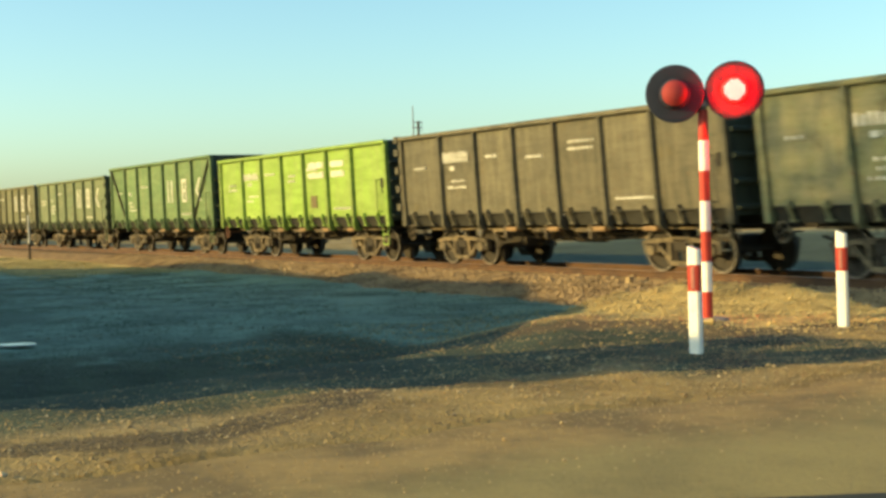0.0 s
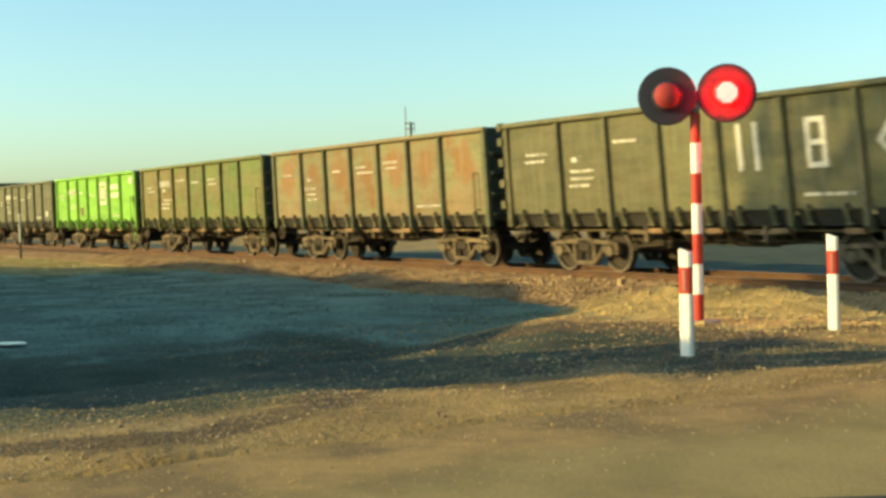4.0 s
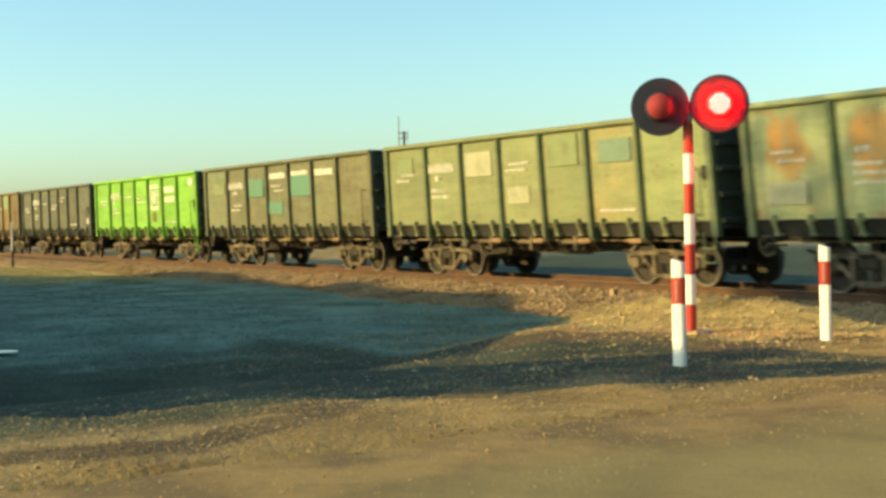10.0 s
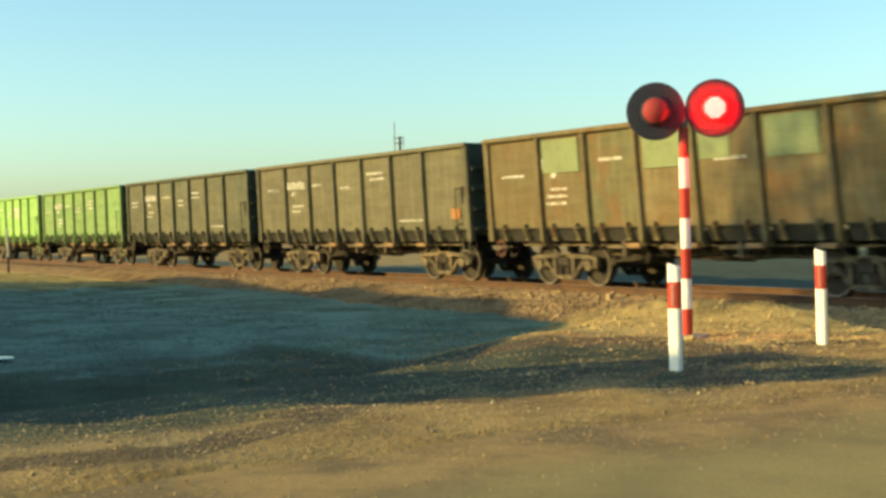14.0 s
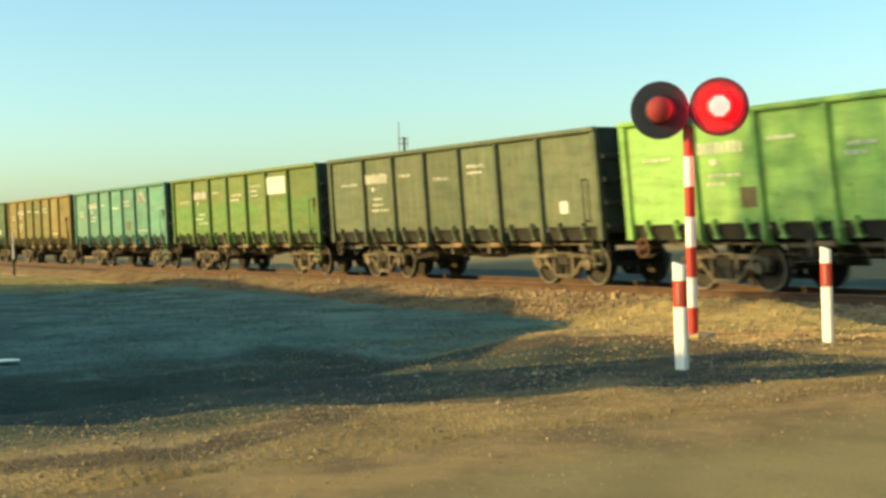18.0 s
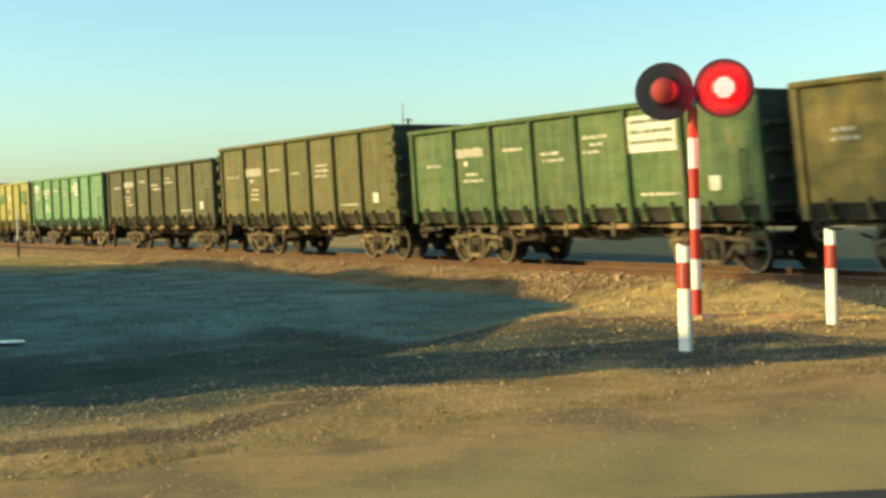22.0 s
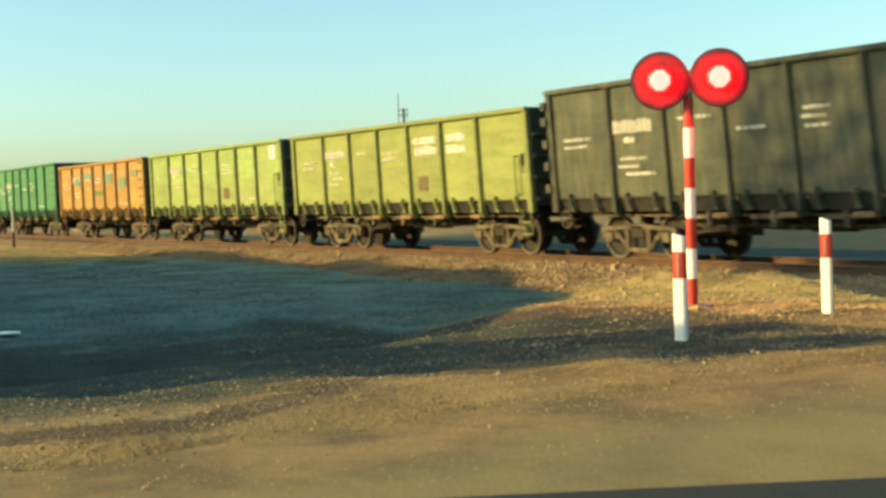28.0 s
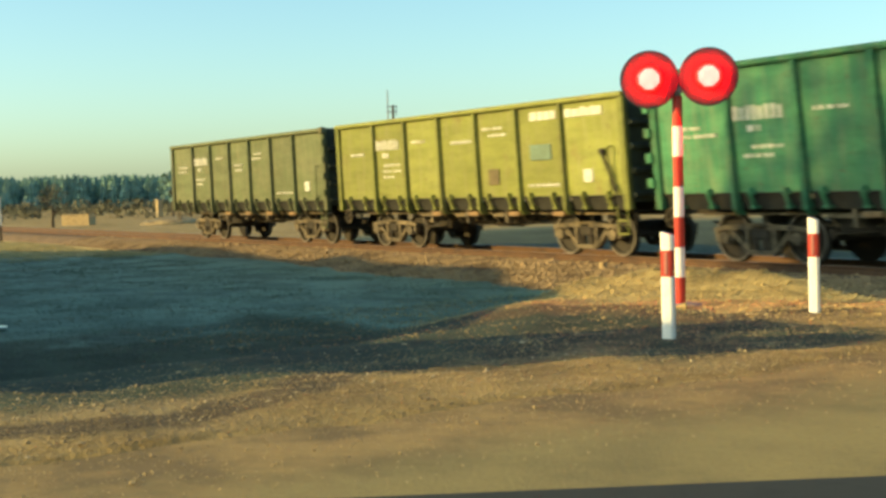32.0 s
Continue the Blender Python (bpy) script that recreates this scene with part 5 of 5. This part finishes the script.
SHADOW_EDGE += [(-29.1, 5.48), (-30.2, 5.56), (-31.1, 5.83), (-32.3, 6.10), (-33.5, 6.07), (-34.9, 6.02), (-37.3, 6.0), (-39.0, 6.17), (-40.5, 6.31), (-41.3, 6.2), (-41.5, 5.95), (-45.2, 6.07), (-50.8, 6.38), (-54.6, 6.39), (-59.2, 5.95), (-60.2, 5.4), (-61.5, 4.6), (-67.5, 4.0), (-124.0, 2.6)]
poly = [(SHADOW_EDGE[0][0], -0.5)] + SHADOW_EDGE + [(SHADOW_EDGE[-1][0], -0.5)]
part("wall", Build().prism(poly, YC - 0.4, YC).mesh("wall", PLASTER), caster, "plastered long wall")

# an unseen tree, added so that its thin crown half shades the line by the crossing
pine = tagged(new("unseen_shade_tree"), "tall slender pine with a high open crown behind the farm", "tree")
pine.location = (-31.4, -43.1, -0.5)
r_ = random.Random(12)
t = Build().tube((0, 0, -0.3), (0.1, 0, 9.0), 0.22, 9, 0.16).tube((0.1, 0, 9.0), (0, 0, 18.3), 0.16, 8, 0.04)
for i in range(16):
    a, z = i * 2.4, 12.5 + 0.35 * i
    t.tube((0.05, 0, z - 0.5), (3.0 * math.cos(a), 3.0 * math.sin(a), z + 0.4), 0.05, 5, 0.015)
part("trunk", t.mesh("trunk", BARK), pine, "bare straight trunk with thin limbs")
c = Build()
for i in range(3900):
    low = i < 2500
    a, q = r_.uniform(0, 6.283), (4.9 if low else 4.6) * math.sqrt(r_.random()) * r_.uniform(0.65, 1.0)
    p = Vector((q * math.cos(a), 0.5 * q * math.sin(a), r_.uniform(12.5, 14.3) if low else r_.uniform(14.3, 19.0)))
    v = [p + Vector((r_.uniform(-1, 1), r_.uniform(-1, 1), r_.uniform(-1, 1))).normalized() * r_.uniform(0.10, 0.21) for _ in range(5)]
    c.add(v, [(0, 1, 2), (0, 2, 3), (0, 3, 4), (1, 2, 4), (1, 3, 4)])
part("crown", raw_mesh("crown", c.v, c.f, LEAF), pine, "loose needle tufts")

# ---- loose stones and dry grass ----


def scatter(name, count, region, size, m, label, category, lift=0.3, flat=0.6, z_of=ground_z, seed=1):
    """Many small angular stones as one sheet of stuff."""
    r = random.Random(seed)
    v, f = [], []
    base = [(1, 0, 0), (-1, 0, 0), (0, 1, 0), (0, -1, 0), (0, 0, 1), (0, 0, -1)]
    tri = [(0, 2, 4), (2, 1, 4), (1, 3, 4), (3, 0, 4), (2, 0, 5), (1, 2, 5), (3, 1, 5), (0, 3, 5)]
    for i in range(count):
        x, y = region(r)
        s = size * math.exp(r.gauss(0, 0.45))
        z = z_of(x, y) + s * lift
        a = r.uniform(0, 6.283)
        ca, sa = math.cos(a), math.sin(a)
        k = len(v)
        for p in base:
            px, py, pz = p[0] * r.uniform(0.6, 1.3) * s, p[1] * r.uniform(0.6, 1.3) * s, p[2] * r.uniform(0.6, 1.2) * s * flat
            px, py = px + r.uniform(-0.3, 0.3) * s, py + r.uniform(-0.3, 0.3) * s
            v.append((x + px * ca - py * sa, y + px * sa + py * ca, z + pz))
        f += [(k + a_, k + b_, k + c_) for a_, b_, c_ in tri]
    return tagged(new(name, raw_mesh(name, v, f, m)), label, category, kind="stuff")


def bed_z(x, y):
    if y < -1.85:
        y = -1.85 + (y + 1.85) / narrow(x)
    for (y0, z0), (y1, z1) in zip(prof, prof[1:]):
        if y0 <= y <= y1:
            return z0 + (z1 - z0) * (y - y0) / (y1 - y0)
    return -0.4


def bed_spot(r):
    x, y = -9 - 50 * r.random() ** 1.4, r.uniform(-4.1, -0.3)
    return x, y if y > -1.85 else -1.85 + (y + 1.85) * narrow(x)


scatter("ballast_stones", 88000, bed_spot, 0.0235, STONE, "loose angular ballast stones", "ballast", z_of=bed_z, seed=2).matrix_world = TRACK
scatter("verge_gravel", 44000, lambda r: (r.gauss(-8.4, 1.1), r.uniform(-21.5, -7.5)), 0.0052, PEBBLE, "loose gravel on the road verge", "gravel", seed=3)
scatter("pale_pebbles", 1500, lambda r: (r.gauss(-8.8, 1.2), r.uniform(-21, -8)), 0.0075, PALE, "pale larger pebbles on the verge", "gravel", seed=6)
scatter("road_grit", 10000, lambda r: (-7.5 + abs(r.gauss(0, 0.8)), r.uniform(-21, -8)), 0.0048, PEBBLE, "fine grit strewn over the road edge", "gravel", z_of=lambda x, y: 0.145 - 0.10 * step(-11, -4, y), seed=16)
scatter("sand_clods", 9000, lambda r: (r.gauss(-13.3, 2.0), min(-6.6, r.gauss(-8.2, 1.1))), 0.0125, SAND, "crumbled clods of dry yellow sand", "soil", seed=15)
scatter("field_gravel", 5000, lambda r: (r.uniform(-19, -9.5), r.uniform(-14, -4)), 0.012, PEBBLE, "scattered small stones on the soil", "gravel", seed=5)


def grass(name, count, region, h, seed, m=None):
    r = random.Random(seed)
    v, f = [], []
    for i in range(count):
        x, y = region(r)
        z = ground_z(x, y) - 0.01
        for j in range(4):
            a, hh, w = r.uniform(0, 6.283), h * r.uniform(0.5, 1.3), 0.006
            dx, dy = math.cos(a), math.sin(a)
            bx_, by_ = x + r.uniform(-0.05, 0.05), y + r.uniform(-0.05, 0.05)
            k = len(v)
            v += [(bx_ - dy * w, by_ + dx * w, z), (bx_ + dy * w, by_ - dx * w, z), (bx_ + dx * hh * r.uniform(0.3, 1.1), by_ + dy * hh * r.uniform(0.3, 1.1), z + hh * r.uniform(0.4, 0.9))]
            f.append((k, k + 1, k + 2))
    return tagged(new(name, raw_mesh(name, v, f, m or GRASS)), "short dry flattened winter grass", "grass", kind="stuff")


def patchy(r, x0, x1, y0, y1):
    while True:
        x, y = r.uniform(x0, x1), r.uniform(y0, y1)
        if noise.noise((x * 0.5, y * 0.5, 4.0)) > r.uniform(-0.6, 0.5):
            return x, y


def meadow_spot(r):
    while True:
        x, y = patchy(r, -46, -11, -18, -4.8)
        if soils(x, y)[0] > 0.5:
            return x, y


grass("hollow_grass", 30000, lambda r: meadow_spot(r), 0.05, 8)
grass("mound_grass", 1200, lambda r: patchy(r, -20, -10.0, -10.5, -4.5), 0.07, 9, STRAW)

grass("strip_grass", 15000, lambda r: patchy(r, -92, -44, -9.0, -3.3), 0.11, 11, STRAW)
puddle = Build()
ring = [(0.30 * math.cos(a * 0.5236) * (1 + 0.25 * math.sin(3 * a)), 0.2 * math.sin(a * 0.5236)) for a in range(12)]
puddle.prism(ring, 0.0, 0.02, "z")
pd = tagged(new("puddle", puddle.mesh("puddle", WATER)), "small bright frozen puddle in the hollow", "puddle", kind="structure")
pd.matrix_world = pose(-20.9, -15.35, ground_z(-20.9, -15.35) + 0.03, 0, 0, 60)

# vehicles on the far road


def wheel_part(root, x, y, r=0.42):
    w = part("wheel", Build().lathe([(-0.12, r - 0.04), (-0.10, r), (0.10, r), (0.12, r - 0.04)], 18).mesh("wheel", BLACKIRON), root, at=pose(x, y, r))
    part("hub", Build().lathe([(-0.128, 0.05), (-0.128, 0.2), (0.128, 0.2), (0.128, 0.05)], 14).mesh("hub", GREYSTEEL), w)


truck = tagged(new("box_truck"), "white box truck driving along the far road", "truck")
part("chassis", Build().box(-3.4, 3.2, -0.45, 0.45, 0.45, 0.7, 0.03).mesh("chassis", BLACKIRON), truck)
part("cargo_box", Build().box(-3.5, 1.7, -1.05, 1.05, 0.72, 2.62, 0.03).mesh("cargo_box", WHITE), truck, "plain white cargo box")
part("cab", Build().prism([(1.75, 0.4), (3.55, 0.4), (3.6, 1.1), (3.2, 1.95), (1.75, 2.0)], -1.0, 1.0).mesh("cab", WHITE), truck, "white driver's cab")
part("windscreen", Build().prism([(3.59, 1.16), (3.61, 1.16), (3.24, 1.9), (3.22, 1.9)], -0.88, 0.88).mesh("windscreen", BOARD), truck, "dark windscreen")
part("side_window", Build().box(2.2, 3.05, -1.01, 1.01, 1.2, 1.75, 0.004).mesh("side_window", BOARD), truck, "dark side window")
for x in (-2.3, 2.7):
    for y in (-0.92, 0.92):
        wheel_part(truck, x, y)
car = tagged(new("estate_car"), "blue-grey estate car on the far road", "car")
part("body", Build().prism([(-2.1, 0.3), (2.1, 0.3), (2.15, 0.7), (1.9, 0.85), (-2.1, 0.95), (-2.15, 0.6)], -0.86, 0.86).mesh("body", DOOR), car, "blue-grey painted body")
part("cabin", Build().prism([(-2.0, 0.95), (1.0, 0.9), (0.3, 1.42), (-1.7, 1.45)], -0.74, 0.74).mesh("cabin", BOARD), car, "dark glazed cabin")
part("roof", Build().box(-1.7, 0.3, -0.72, 0.72, 1.44, 1.48, 0.01).mesh("roof", DOOR), car)
for x in (-1.35, 1.35):
    for y in (-0.78, 0.78):
        wheel_part(car, x, y, 0.31)

# the ledge of the car window that the camera looks over
ledge = Build()
yaw, wide = radians(57.6), 0.45
side = Vector((math.cos(yaw), math.sin(yaw), 0))
ahead = Vector((-math.sin(yaw), math.cos(yaw), 0))
mid = EYE + ahead * 0.8
v = []
for s, z in ((-wide, 1.351), (wide, 1.3635)):
    for d, dz in ((0.0, -0.10), (0.0, -0.012), (0.012, 0.0), (0.10, 0.0), (0.11, -0.01), (0.11, -0.10)):
        q = mid + side * s + ahead * (d - 0.10)
        v.append((q.x, q.y, z + dz))
ledge.add(v, [(i, (i + 1) % 6, (i + 1) % 6 + 6, i + 6) for i in range(6)] + [(5, 4, 3, 2, 1, 0), (6, 7, 8, 9, 10, 11)])
door = tagged(new("car_door"), "dark car door with its window wound down", "car door")
part("window_ledge", ledge.mesh("window_ledge", DOOR), door, "dark plastic window ledge")
v = []
for s_ in (-wide, wide):
    for d, z in ((-0.10, 1.26), (0.01, 1.26), (0.05, 0.8), (0.0, 0.12), (-0.10, 0.12)):
        q = mid + side * s_ + ahead * d
        v.append((q.x, q.y, z))
part("door_panel", Build().add(v, [(i, (i + 1) % 5, (i + 1) % 5 + 5, i + 5) for i in range(5)] + [(4, 3, 2, 1, 0), (5, 6, 7, 8, 9)]).mesh("door_panel", DOOR), door, "dark painted door panel")

# ---- what moves ----
RUN = ((0.0, -38.69), (6.0, 53.27), (19.0, 251.27), (32.0, 446.27))


def run(t):
    """Where the lime wagon's middle stands along the track at t seconds."""
    total = 0.0
    for i, (ti, si) in enumerate(RUN):
        w = si
        for j, (tj, _) in enumerate(RUN):
            if i != j:
                w *= (t - tj) / (ti - tj)
        total += w
    return total


def motions():
    head = math.degrees(math.atan2(-0.8, -0.6))
    for thing, yaw, dist, t_at, v in ((truck, 76.1, 118.0, 31.0, 8.0), (car, 72.35, 110.0, 31.4, 16.0)):
        p = at_bearing(yaw, dist, -0.78)
        walk(thing, [(t, pose(p.x - 0.6 * v * (t - t_at), p.y - 0.8 * v * (t - t_at), p.z, 0, 0, head)) for t in (0.0, 16.0, 32.0)])
    times = [2.0 * i for i in range(17)]
    for k, root in WAGONS.items():
        walk(root, [(t, TRACK @ pose(run(t) - PITCH * k, 0, 0)) for t in times])
    for k, w, ax in SPINS:
        rows, t = [], 0.0
        turn = pose(ax, 0, RADIUS)
        rows.append((0.0, turn))
        t0 = round(max(0.0, 2.0 + (PITCH * k - 62.0) / 15.2) * 30) / 30
        t1 = min(32.0, t0 + 5.4)
        n = int((t1 - t0) * 30)
        for i in range(1, n):
            t = t0 + i / 30
            a = (run(t) - run(t0)) / RADIUS
            rows.append((t, turn @ Matrix.Rotation(a, 4, "Y")))
        last = rows[-1][1]
        rows.append((32.0, last))
        if n > 1:
            walk(w, rows)
    for name, lid, place in LID:
        shut, half, wide = (Matrix.Translation(place) @ Matrix.Rotation(radians(a), 4, "X") for a in (0, -86, -172))
        rows, was = [], None
        for i in range(0, 33 * 30):
            t = i / 30
            if t > 32.0:
                break
            p = ((t - 0.85) / 1.00435) % 1.0
            lit = (p < 0.52 or p > 0.92) if name == "right" else (p > 0.62 or p < (0.015 if t < 23.5 else 0.14))
            if was is None:
                rows.append((t, wide if lit else shut))
            elif lit != was:
                rows += [(t - 2 / 30, shut if lit else wide), (t - 1 / 30, half), (t, wide if lit else shut)]
            was = lit
        rows = [r for r in rows if r[0] >= 0] + [(32.0, wide if was else shut)]
        seen, out = set(), []
        for r in rows:
            if frame(r[0]) not in seen:
                seen.add(frame(r[0]))
                out.append(r)
        walk(lid, out)


motions()
